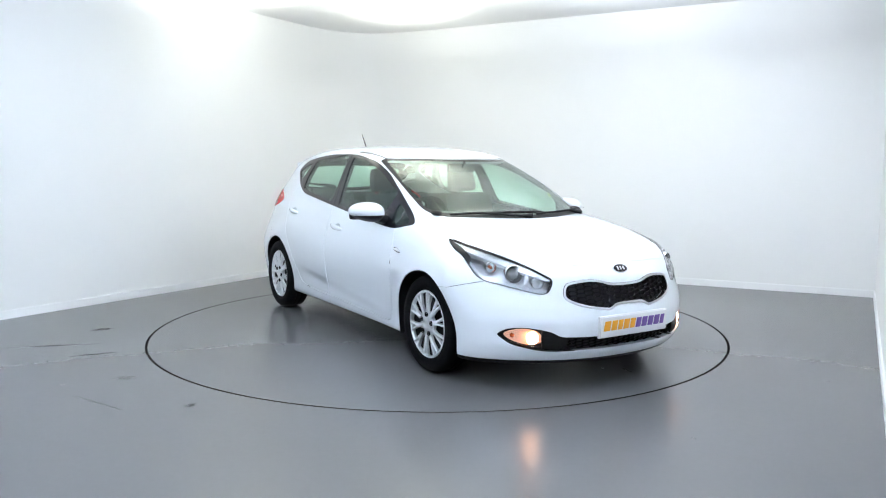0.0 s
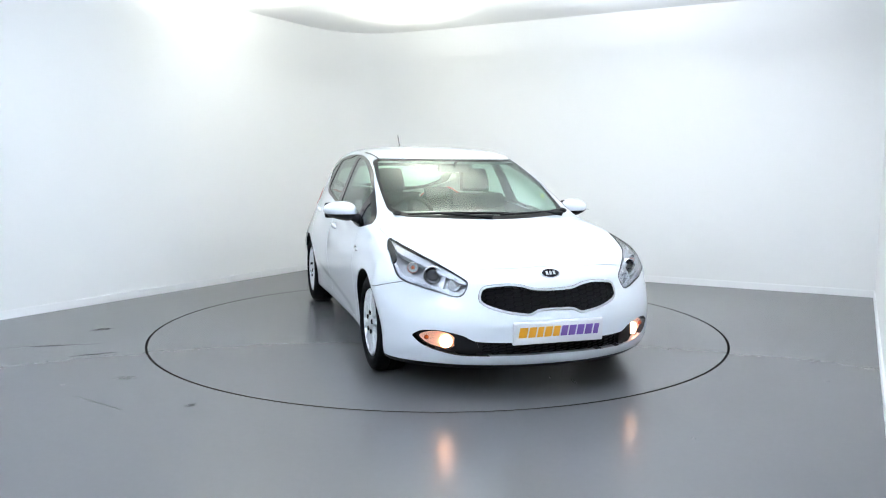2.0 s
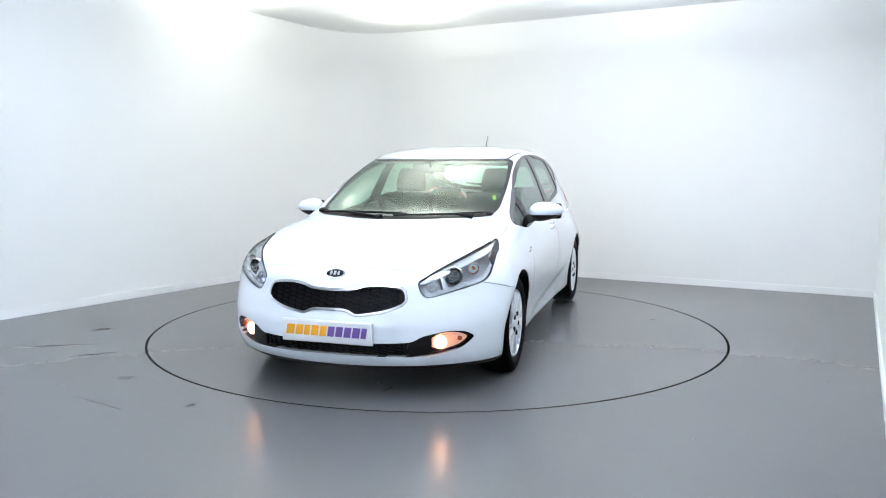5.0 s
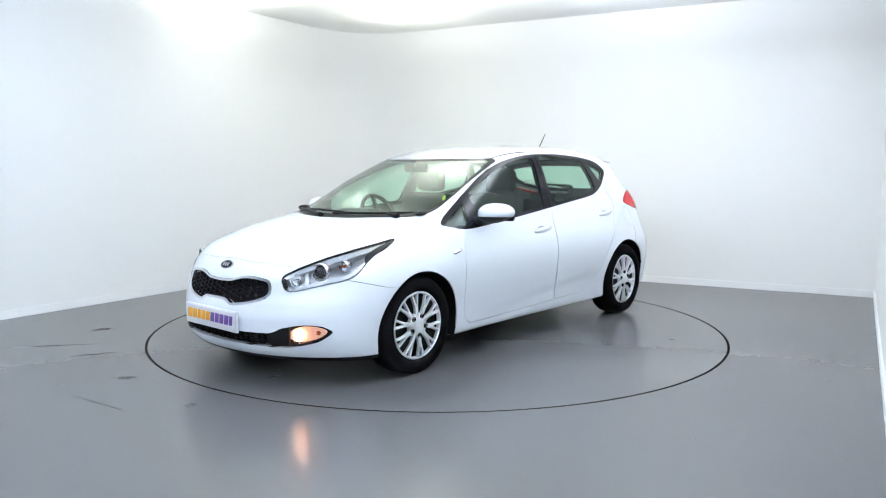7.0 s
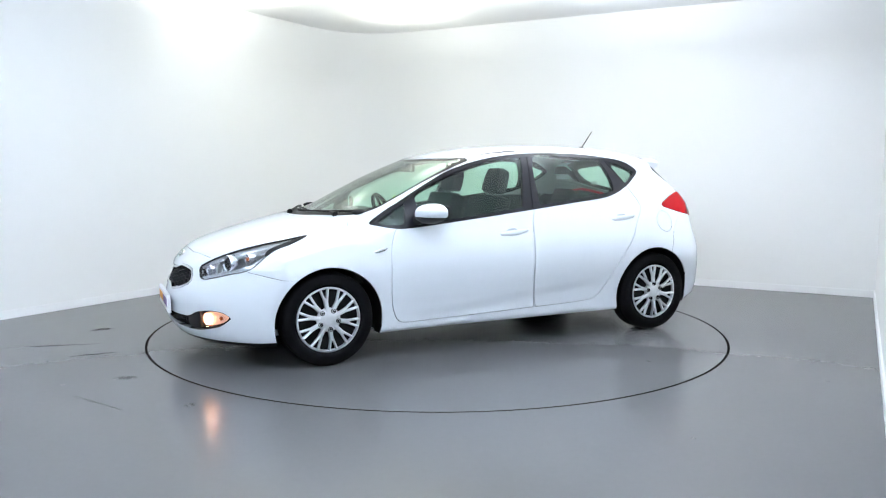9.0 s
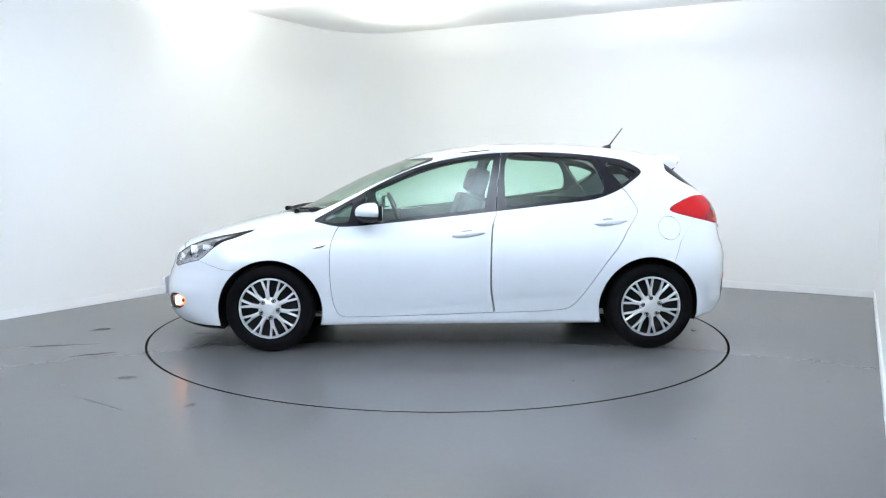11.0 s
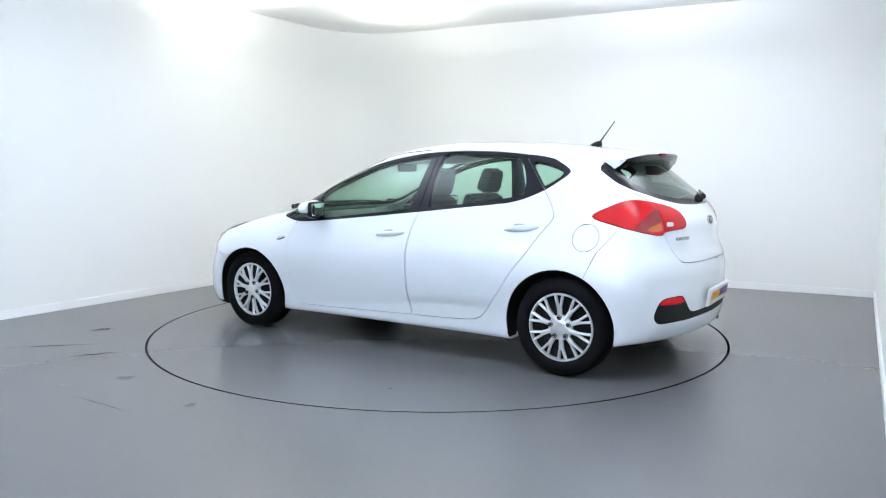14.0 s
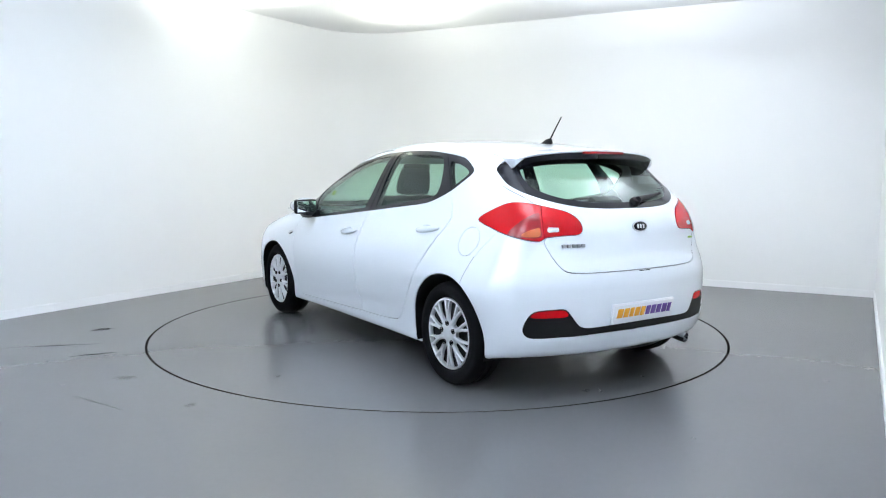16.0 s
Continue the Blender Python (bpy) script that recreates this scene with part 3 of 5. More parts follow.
for mir in (False, True):
    tag = "right" if mir else "left"
    take("windows_" + tag, smooth_ring(WINDOWS, 3), "side", 0.35, 1.1, 0.001, mir)
    take("headlamp_" + tag, smooth_ring(HEADLAMP, 4), "headlamp", 1.2, 2.4, 0.002, mir)
    take("taillamp_" + tag, smooth_ring(TAILLAMP, 4), "taillamp", 1.1, 2.4, 0.002, mir)
    take("front_door_" + tag, smooth_ring(DOOR_FRONT, 3), "side", 0.4, 1.1, 0.0022, mir)
    take("rear_door_" + tag, smooth_ring(DOOR_REAR, 3), "side", 0.4, 1.1, 0.0022, mir)
take("windscreen", smooth_ring(both(SCREEN), 4), "screen", 0.6, 1.9, 0.001)
take("backlight", smooth_ring(both(BACKLIGHT), 4), "front", -2.2, -1.36, 0.0015)
take("bonnet", smooth_ring(BONNET + [(x, -y) for x, y in reversed(BONNET[1:-1])], 4), "plan", 0.55, 1.2, 0.0025)
PIECES["bonnet"] = main_island(PIECES["bonnet"])
take("grille", smooth_ring(both(GRILLE), 4), "front", 1.7, 2.5, 0.001)
take("intake", smooth_ring(both(INTAKE), 4), "front", 1.6, 2.5, 0.001)
take("rear_band", smooth_ring(both(REAR_BAND), 4), "front", -2.4, -1.5, 0.001)
take("tailgate", smooth_ring(both(TAILGATE), 3), "front", -2.4, -1.40, 0.0025)
fuel = [Vector((-1.455 + 0.080 * math.cos(a), 0.852 + 0.080 * math.sin(a))) for a in np.linspace(0, 2 * math.pi, 48, endpoint=False)]
take("fuel", fuel, "side", 0.5, 1.1, 0.0015)
V2 = lambda l: [Vector(p) for p in l]
take("lip", V2([(1.60, 0.05), (2.5, 0.05), (2.5, 0.186), (1.60, 0.186)]), "side", -1.2, 1.2, 0.0005)
take("front_bumper", V2([(1.50, 0.02), (2.5, 0.02), (2.5, 0.95), (1.95, 0.95), (1.84, 0.635), (1.62, 0.578), (1.50, 0.57)]), "side", -1.2, 1.2, 0.0015)
take("rear_bumper", V2([(-1.45, 0.02), (-1.47, 0.61), (-1.535, 0.772), (-1.69, 0.97), (-2.4, 0.97), (-2.4, 0.02)]), "side", -1.2, 1.2, 0.0012)


def ball(cx, cy, cz, rx, ry, rz, n=24):
    bm = bmesh.new()
    bmesh.ops.create_uvsphere(bm, u_segments=n, v_segments=n // 2, radius=1.0)
    for v in bm.verts:
        v.co = Vector((cx + v.co.x * rx, cy + v.co.y * ry, cz + v.co.z * rz))
    return bm


HANDLES = ((-0.043, 0.815, "front"), (-1.036, 0.893, "rear"))
for mir in (False, True):
    for hx, hz, which in HANDLES:
        key = which + "_door_" + ("right" if mir else "left")
        bm = ball(hx + 0.012, (-1 if mir else 1) * (skin_y(hx, hz) + 0.008), hz + 0.008, 0.062, 0.028, 0.026)
        cup = bpy.data.meshes.new("cup")
        bm.to_mesh(cup)
        bm.free()
        PIECES[key] = combine(PIECES[key], cup, "DIFFERENCE")


def panel(name, key, parent, label="", mats=None):
    return part(name, finish(PIECES[key], mats or INSIDE), None, parent, label)


part("body", finish(shell, INSIDE), None, car, "glossy white painted body shell")
panel("bonnet", "bonnet", car, mats=[PAINT, BLACK, BLACK])
front_bumper = panel("front_bumper", "front_bumper", car, mats=[PAINT, BLACK, BLACK])
rear_bumper = panel("rear_bumper", "rear_bumper", car, mats=[PAINT, BLACK, BLACK])
tailgate = panel("tailgate", "tailgate", car)
part("fuel_flap", finish(PIECES["fuel"], [PAINT]), None, car)
part("lip", finish(PIECES["lip"], [BLACK]), None, front_bumper, "matt black lower lip")
part("lower_band", sheet(PIECES["rear_band"], -0.002, 0.03, BLACK), BLACK, rear_bumper, "matt black plastic lower band")


def ring_of(pts, n=4):
    return smooth_ring(pts, n)


# side windows, doors
FRONT_PART = [(1.2, 0.8), (1.2, 1.5), (-0.287, 1.5), (-0.287, 1.379), (-0.262, 1.2), (-0.232, 0.97), (-0.225, 0.8)]
REAR_PART = [(-0.293, 1.5), (-0.293, 1.379), (-0.268, 1.2), (-0.238, 0.97), (-0.231, 0.8), (-1.15, 0.8), (-1.148, 1.120), (-0.965, 1.343), (-0.965, 1.5)]
DOORS = {}
for mir in (False, True):
    tag = "right" if mir else "left"
    for which, region, panes in (("front", FRONT_PART, (GLASS_FRONT, GLASS_SAIL)), ("rear", REAR_PART, (GLASS_REAR,)), ("quarter", None, (GLASS_QUARTER,))):
        base = PIECES["windows_" + tag]
        if which == "quarter":
            frame_piece = combine(combine(base, prism(V2(FRONT_PART), "side", 0.2, 1.3, mir), "DIFFERENCE"), prism(grown(V2(REAR_PART), 0.005), "side", 0.2, 1.3, mir), "DIFFERENCE")
            holder = part("quarter_window", bmesh.new(), GLOSSBLACK, car, "small rear quarter window in a black frame")
        else:
            frame_piece = combine(base, prism(V2(region), "side", 0.2, 1.3, mir), "INTERSECT")
            holder = panel(which + "_door", which + "_door_" + tag, car)
            DOORS[which + tag] = holder
        for pane in panes:
            r = ring_of(pane, 4)
            glass, frame_piece = split(frame_piece, r, "side", 0.2, 1.3, mir)
            part("window_glass", sheet(glass, -0.005, 0.004, GLASS), GLASS, holder, "green tinted window glass")
        fr = sheet(frame_piece, -0.001, 0.036, GLOSSBLACK)
        if which == "quarter":
            holder.data = fr
        else:
            part("window_frame", fr, GLOSSBLACK, holder, "black window frame")

# windscreen with its dark border, rear window
inner = [(0.0, 0.232), (0.25, 0.266), (0.43, 0.335), (0.525, 0.395), (0.548, 0.392), (0.562, 0.37), (0.612, 0.02), (0.624, -0.31), (0.614, -0.38), (0.585, -0.445), (0.52, -0.52), (0.38, -0.60), (0.2, -0.665), (0.0, -0.685)]
glass, border = split(PIECES["windscreen"], ring_of(both(inner)), "screen", 0.5, 2.0)
ws = part("windscreen", sheet(glass, -0.004, 0.005, GLASS), GLASS, car, "green tinted windscreen glass")
part("border", sheet(border, -0.004, 0.012, BLACK), BLACK, ws, "black windscreen border and scuttle")
inner = [(0.0, 1.075), (0.16, 1.075), (0.33, 1.085), (0.45, 1.110), (0.53, 1.15), (0.545, 1.18), (0.535, 1.24), (0.50, 1.29), (0.40, 1.315), (0.2, 1.325), (0.0, 1.327)]
glass, border = split(PIECES["backlight"], ring_of(both(inner)), "front", -2.4, -1.2)
rw = part("rear_window", sheet(glass, -0.004, 0.005, GLASS), GLASS, tailgate, "green tinted rear window")
part("border", sheet(border, -0.003, 0.010, GLOSSBLACK), GLOSSBLACK, rw, "black rear window border")


# ---- lamps ----
def to_world(way, u, v, w, mir):
    p = Vector(FRAMES[way](u, v, w))
    if mir:
        p.y = -p.y
    return p


def disc_stack(bm, center, direction, profile, n=32):
    """A turned form: (radius, along) round an axis."""
    q = Vector((0, 0, 1)).rotation_difference(Vector(direction).normalized())
    rings = []
    for r, a in profile:
        rings.append([bm.verts.new(Vector(center) + q @ Vector((r * math.cos(2 * math.pi * i / n), r * math.sin(2 * math.pi * i / n), a))) for i in range(n)])
    for k in range(len(rings) - 1):
        for i in range(n):
            j = (i + 1) % n
            bm.faces.new((rings[k][i], rings[k][j], rings[k + 1][j], rings[k + 1][i]))
    bm.faces.new(rings[0])
    bm.faces.new(rings[-1])
    return bm


def patch(key_mesh, pts, way, w0, w1, off, thick, material, mir=False, n=4):
    got = combine(key_mesh, prism(ring_of(pts, n), way, w0, w1, mir), "INTERSECT")
    return sheet(got, off, thick, material)


for mir in (False, True):
    tag = "right" if mir else "left"
    sg = -1 if mir else 1
    src = PIECES["headlamp_" + tag]
    lamp = part("headlight", sheet(src, -0.001, 0.004, CLEAR), CLEAR, car, "clear headlight with chrome inside")
    part("housing", sheet(src, -0.060, 0.004, LAMPGREY), LAMPGREY, lamp, "bright grey lamp housing")
    seal = split(src, grown(ring_of(HEADLAMP), -0.0035), "headlamp", 1.1, 2.5, mir)[1]
    part("lamp_seal", sheet(seal, 0.0005, 0.02, BLACK), BLACK, lamp, "thin black edge round the headlight")
    # bright strip along the upper edge, lower chrome edge
    up = [(0.50, 0.833), (0.605, 0.808), (0.735, 0.779), (0.862, 0.745), (0.989, 0.701), (1.068, 0.666), (1.110, 0.640), (1.085, 0.638), (0.989, 0.672), (0.862, 0.715), (0.735, 0.752), (0.605, 0.790)]
    part("trim_strip", patch(src, up, "headlamp", 1.2, 2.4, -0.010, 0.03, TRIM, mir), TRIM, lamp, "bright upper trim strip")
    dn = [(1.098, 0.58), (1.062, 0.568), (0.984, 0.583), (0.856, 0.612), (0.76, 0.633), (0.70, 0.662), (0.648, 0.715), (0.60, 0.757), (0.63, 0.752), (0.68, 0.705), (0.73, 0.668), (0.79, 0.647), (0.87, 0.632), (0.984, 0.604), (1.06, 0.590)]
    part("lower_trim", patch(src, dn, "headlamp", 1.2, 2.4, -0.012, 0.03, TRIM, mir), TRIM, lamp, "bright lower trim strip")
    tip = [(0.488, 0.832), (0.545, 0.812), (0.600, 0.786), (0.648, 0.752), (0.640, 0.722), (0.592, 0.763), (0.533, 0.795)]
    part("black_tip", patch(src, tip, "headlamp", 1.2, 2.4, 0.0004, 0.012, BLACK, mir), BLACK, lamp, "black rear tip of the headlight")
    d = Vector((0.95, 0.3 * sg, 0.0)).normalized()
    for (u, v, r, big) in ((0.900, 0.668, 0.052, True), (1.035, 0.622, 0.036, False), (0.765, 0.700, 0.032, False)):
        p = to_world("headlamp", u, v, 0, mir)
        y0 = None
        for w in np.linspace(2.3, 1.2, 400):
            q = to_world("headlamp", u, v, w, mir)
            if body(np.array([q.x]), np.array([q.y]), np.array([q.z]))[0] < -0.034:
                break
        bm = bmesh.new()
        disc_stack(bm, q, d, [(r * 1.02, -0.03), (r * 1.02, 0.012), (r * 0.96, 0.016), (r * 0.86, 0.010), (r * 0.80, -0.012)], 36)
        bez = part("reflector", bm, SILVER, lamp, "chrome ringed reflector")
        bm = bmesh.new()
        if big:
            disc_stack(bm, q, d, [(r * 0.78, -0.015), (r * 0.76, 0.004), (r * 0.6, 0.016), (r * 0.35, 0.023), (r * 0.1, 0.026)], 32)
            part("projector_lens", bm, GLOSSBLACK, bez, "dark projector lens")
        else:
            disc_stack(bm, q, d, [(r * 0.32, -0.02), (r * 0.32, 0.008), (r * 0.2, 0.014), (r * 0.05, 0.016)], 20)
            part("bulb", bm, CLEAR if r > 0.035 else AMBER, bez)
    # divider between the chambers
    dv = [(0.965, 0.60), (0.985, 0.60), (0.992, 0.69), (0.972, 0.70)]
    part("divider", patch(src, dv, "headlamp", 1.2, 2.4, -0.016, 0.04, TRIM, mir, 1), TRIM, lamp)

    src = PIECES["taillamp_" + tag]
    outer_r = [(-0.40, 0.80), (-0.40, 1.15), (-0.868, 1.15), (-0.868, 1.06), (-0.884, 0.96), (-0.893, 0.90), (-0.893, 0.80)]
    a, b = split(src, V2(outer_r), "taillamp", 0.9, 2.5, mir, 0.0015)
    tl = part("tail_light", sheet(a, 0.003, 0.03, REDLENS), REDLENS, car, "red wraparound tail light")
    part("tailgate_light", sheet(b, 0.003, 0.03, REDLENS), REDLENS, tailgate, "red inner tail light with clear reversing lens")
    for half, holder in ((a, tl), (b, tailgate)):
        part("lamp_backing", sheet(half, -0.030, 0.006, CABIN), CABIN, holder)
    dark = mat("dark_red_lens", (0.26, 0.004, 0.008), 0.12, coat=0.25) if not mir else dark
    arc = [(-0.70, 0.905), (-0.74, 0.955), (-0.80, 1.00), (-0.858, 1.022), (-0.865, 1.0), (-0.878, 0.93), (-0.876, 0.895), (-0.80, 0.892)]
    part("stop_chamber", patch(src, arc, "taillamp", 0.9, 2.5, 0.004, 0.01, dark, mir), dark, tl, "darker red stop lamp chamber")
    am = [(-0.772, 0.905), (-0.80, 0.925), (-0.850, 0.942), (-0.868, 0.944), (-0.874, 0.91), (-0.862, 0.898), (-0.80, 0.896)]
    part("indicator", patch(src, am, "taillamp", 0.9, 2.5, 0.0055, 0.01, AMBER, mir), AMBER, tl, "amber indicator lens")
    wt = [(-0.912, 0.922), (-0.912, 0.946), (-0.945, 0.946), (-0.966, 0.943), (-0.966, 0.924), (-0.945, 0.922)]
    part("reversing_lens", patch(src, wt, "taillamp", 0.9, 2.5, 0.005, 0.01, SILVER, mir), SILVER, tl, "clear reversing lens")

    # rear reflector in the band
    rf = [(0.703, 0.474), (0.690, 0.496), (0.66, 0.505), (0.538, 0.509), (0.516, 0.476), (0.60, 0.470)]
    part("rear_reflector", patch(PIECES["rear_band"], [(u * sg, v) for u, v in rf], "front", -2.4, -1.5, 0.002, 0.012, REDLENS, False, 3), REDLENS, rear_bumper, "red rear reflector")

# ---- grille, intake, fog lamps, plates ----
ring = ring_of(both(GRILLE), 5)
innerc, rim = split(PIECES["grille"], grown(ring, -0.013), "front", 1.6, 2.6)
part("grille_surround", sheet(rim, 0.004, 0.03, CHROME), CHROME, front_bumper, "bright grille surround")
grille = part("grille", sheet(innerc, -0.035, 0.004, BLACK), BLACK, front_bumper, "black honeycomb grille")


def inside(p, poly):
    c = False
    for a, b in zip(poly, poly[1:] + poly[:1]):
        if (a.y > p[1]) != (b.y > p[1]) and p[0] < (b.x - a.x) * (p[1] - a.y) / (b.y - a.y) + a.x:
            c = not c
    return c


def honeycomb(bm, poly, cw, ch, wall, depth, zs, back=0.012):
    """Flat six-sided cells along the curved skin inside an outline."""
    col = 0
    y = -0.9
    while y < 0.9:
        z = zs[0] + (ch * 0.5 if col % 2 else 0)
        while z < zs[1]:
            corners = [(-0.5, 0), (-0.30, 0.5), (0.30, 0.5), (0.5, 0), (0.30, -0.5), (-0.30, -0.5)]
            if all(inside((y + cx * cw * 0.8, z + cz * ch * 0.8), poly) for cx, cz in corners):
                ay = abs(y)
                x0 = skin_x(ay, z) - back
                sl = (skin_x(ay + 0.02, z) - skin_x(ay, z)) / 0.02 * (1 if y > 0 else -1)
                sz = (skin_x(ay, z + 0.02) - skin_x(ay, z - 0.02)) / 0.04
                o, i, ob, ib = [], [], [], []
                for cx, cz in corners:
                    px = x0 + sl * cx * cw + sz * cz * ch
                    o.append(bm.verts.new((px, y + cx * cw, z + cz * ch)))
                    ob.append(bm.verts.new((px - depth, y + cx * cw, z + cz * ch)))
                    kx = cx * (1 - wall * 2 / cw)
                    kz = cz * (1 - wall * 2 / ch)
                    i.append(bm.verts.new((px, y + kx * cw, z + kz * ch)))
                    ib.append(bm.verts.new((px - depth, y + kx * cw, z + kz * ch)))
                for k in range(6):
                    j = (k + 1) % 6
                    bm.faces.new((o[k], o[j], i[j], i[k]))
                    bm.faces.new((i[k], i[j], ib[j], ib[k]))
                    bm.faces.new((o[j], o[k], ob[k], ob[j]))
            z += ch
        y += cw * 0.8
        col += 1


bm = bmesh.new()
honeycomb(bm, grown(ring, -0.010), 0.062, 0.0235, 0.0020, 0.016, (0.455, 0.65), 0.010)
part("honeycomb", bm, GLOSSBLACK, grille, "gloss black honeycomb bars")
iring = ring_of(both(INTAKE), 5)
intake = part("air_intake", sheet(PIECES["intake"], -0.030, 0.006, BLACK), BLACK, front_bumper, "black lower air intake")
rimpiece = split(PIECES["intake"], grown(iring, -0.008), "front", 1.5, 2.6)[1]
part("intake_rim", sheet(rimpiece, -0.002, 0.034, BLACK), BLACK, intake)
bm = bmesh.new()
mid = V2(both([(0.0, 0.318), (0.43, 0.320), (0.44, 0.252), (0.0, 0.254)]))
honeycomb(bm, mid, 0.05, 0.0175, 0.002, 0.014, (0.25, 0.34), 0.016)
part("intake_mesh", bm, GLOSSBLACK, intake, "black honeycomb intake mesh")
for sg in (1, -1):
    blade = patch(PIECES["intake"], [(u * sg, v) for u, v in [(0.44, 0.33), (0.50, 0.352), (0.55, 0.362), (0.545, 0.26), (0.50, 0.25), (0.44, 0.25)]], "front", 1.5, 2.6, -0.008, 0.022, BLACK, False, 2)
    part("fog_light_surround", blade, BLACK, intake)
    oval = [(u * sg, v) for u, v in [(0.548, 0.300), (0.556, 0.340), (0.592, 0.364), (0.645, 0.370), (0.695, 0.360), (0.722, 0.340), (0.700, 0.312), (0.650, 0.286), (0.595, 0.276)]]
    fog = part("fog_light", patch(PIECES["intake"], oval, "front", 1.5, 2.6, -0.024, 0.005, FOGBOWL, False, 4), FOGBOWL, front_bumper, "oval fog light with bulb glow painted on its bowl")
    part("fog_lens", patch(PIECES["intake"], oval, "front", 1.5, 2.6, -0.003, 0.003, CLEAR, False, 4), CLEAR, fog, "clear fog light lens")
    d = Vector((0.92, 0.38 * sg, 0)).normalized()
    q = Vector((skin_x(0.592, 0.320), 0.592 * sg, 0.320)) - d * 0.020
    bm = bmesh.new()
    disc_stack(bm, q, d, [(0.033, -0.004), (0.034, 0.004), (0.024, 0.009), (0.010, 0.012), (0.003, 0.0125)], 28)
    part("glowing_bulb", bm, GLOW, fog, "warm glowing fog bulb")
    q = Vector((skin_x(0.682, 0.335), 0.682 * sg, 0.335)) - d * 0.020
    bm = bmesh.new()
    disc_stack(bm, q, d, [(0.012, -0.004), (0.013, 0.004), (0.008, 0.010), (0.002, 0.012)], 16)
    part("indicator_bulb", bm, AMBER, fog, "amber indicator bulb")


def number_plate(x, z, y, tilt, facing, parent, label, size=1.0):
    """A white plate with a row of orange and purple bars."""
    m = pose(x, y, z, 0, tilt, 0 if facing > 0 else 180) @ Matrix.Scale(size, 4)
    bm = bmesh.new()
    box(bm, -0.006, 0.006, -0.262, 0.262, -0.057, 0.057, 0.003, m)
    pl = part("number_plate", bm, PLATE, parent, label)
    bm = bmesh.new()
    box(bm, -0.016, 0.0, -0.268, 0.268, -0.062, 0.062, 0.004, m)
    part("plate_holder", bm, PLATE, pl)
    widths = [0.056, 0.050, 0.042, 0.050, 0.046, 0.046, 0.048, 0.048, 0.050, 0.038]
    yy = -0.238
    for i, w in enumerate(widths):
        bm = bmesh.new()
        box(bm, 0.004, 0.0078, yy, yy + w - 0.008, -0.022, 0.034, 0.001)
        sh = Matrix.Identity(4)
        sh[1][2] = 0.18
        for v in bm.verts:
            v.co = m @ (sh @ v.co)
        part("bar", bm, ORANGE if i < 5 else PURPLE, pl, "orange bar" if i < 5 else "purple bar")
        yy += w + 0.001
    return pl


number_plate(skin_x(0.0, 0.378) + 0.014, 0.378, 0.0, 2, 1, front_bumper, "white dealer plate with orange and purple bars")
number_plate(skin_x(0.0, 0.468, False) - 0.006, 0.470, 0.024, 8, -1, rear_bumper, "white dealer plate with orange and purple bars", 0.91)

def badge(x, y, z, tilt, facing, parent, w=0.118, h=0.060):
    m = pose(x, y, z, 0, tilt, 0 if facing > 0 else 180)
    for name, r, t, material, lab in (("badge", 1.0, 0.006, CHROME, "oval chrome and black badge"), ("badge_face", 0.86, 0.008, GLOSSBLACK, "")):
        bm = bmesh.new()
        lathe(bm, [(0.5 * r, -0.004), (0.5 * r, t), (0.46 * r, t + 0.001), (0.1 * r, t + 0.001)], 40, "x")
        for v in bm.verts:
            v.co = m @ Vector((v.co.x, v.co.y * w, v.co.z * h))
        p = part(name, bm, material, parent, lab)
        parent = p if name == "badge" else parent
    for k in (-0.022, 0.0, 0.022):
        bm = bmesh.new()
        box(bm, 0.006, 0.0105, k - 0.007, k + 0.007, -0.012, 0.012, 0.001, m)
        part("bar", bm, CHROME, parent)


badge(skin_x(0, 0.680) + 0.001, 0, 0.680, -38, 1, car)
badge(skin_x(0, 0.938, False) - 0.001, -0.012, 0.938, -12, -1, tailgate)
# model lettering on the tailgate, as plain bars
for k in range(5):
    bm = bmesh.new()
    yk = 0.52 - k * 0.028
    xk = skin_x(yk - 0.014, 0.847, False)
    box(bm, xk - 0.006, xk + 0.006, yk - 0.025, yk - 0.003, 0.838, 0.857, 0.001)
    part("badge_bar", bm, LETTER, tailgate, "chrome lettering bar")
bm = bmesh.new()
xk = skin_x(0.53, 0.85, False)
box(bm, xk - 0.003, xk + 0.02, -0.565, -0.50, 0.842, 0.854, 0.002)
part("eco_badge", bm, mat("green_badge", (0.25, 0.42, 0.08), 0.35), tailgate, "small green and silver badge")


# ---- wheels ----
WR, WZ = 0.304, 0.304


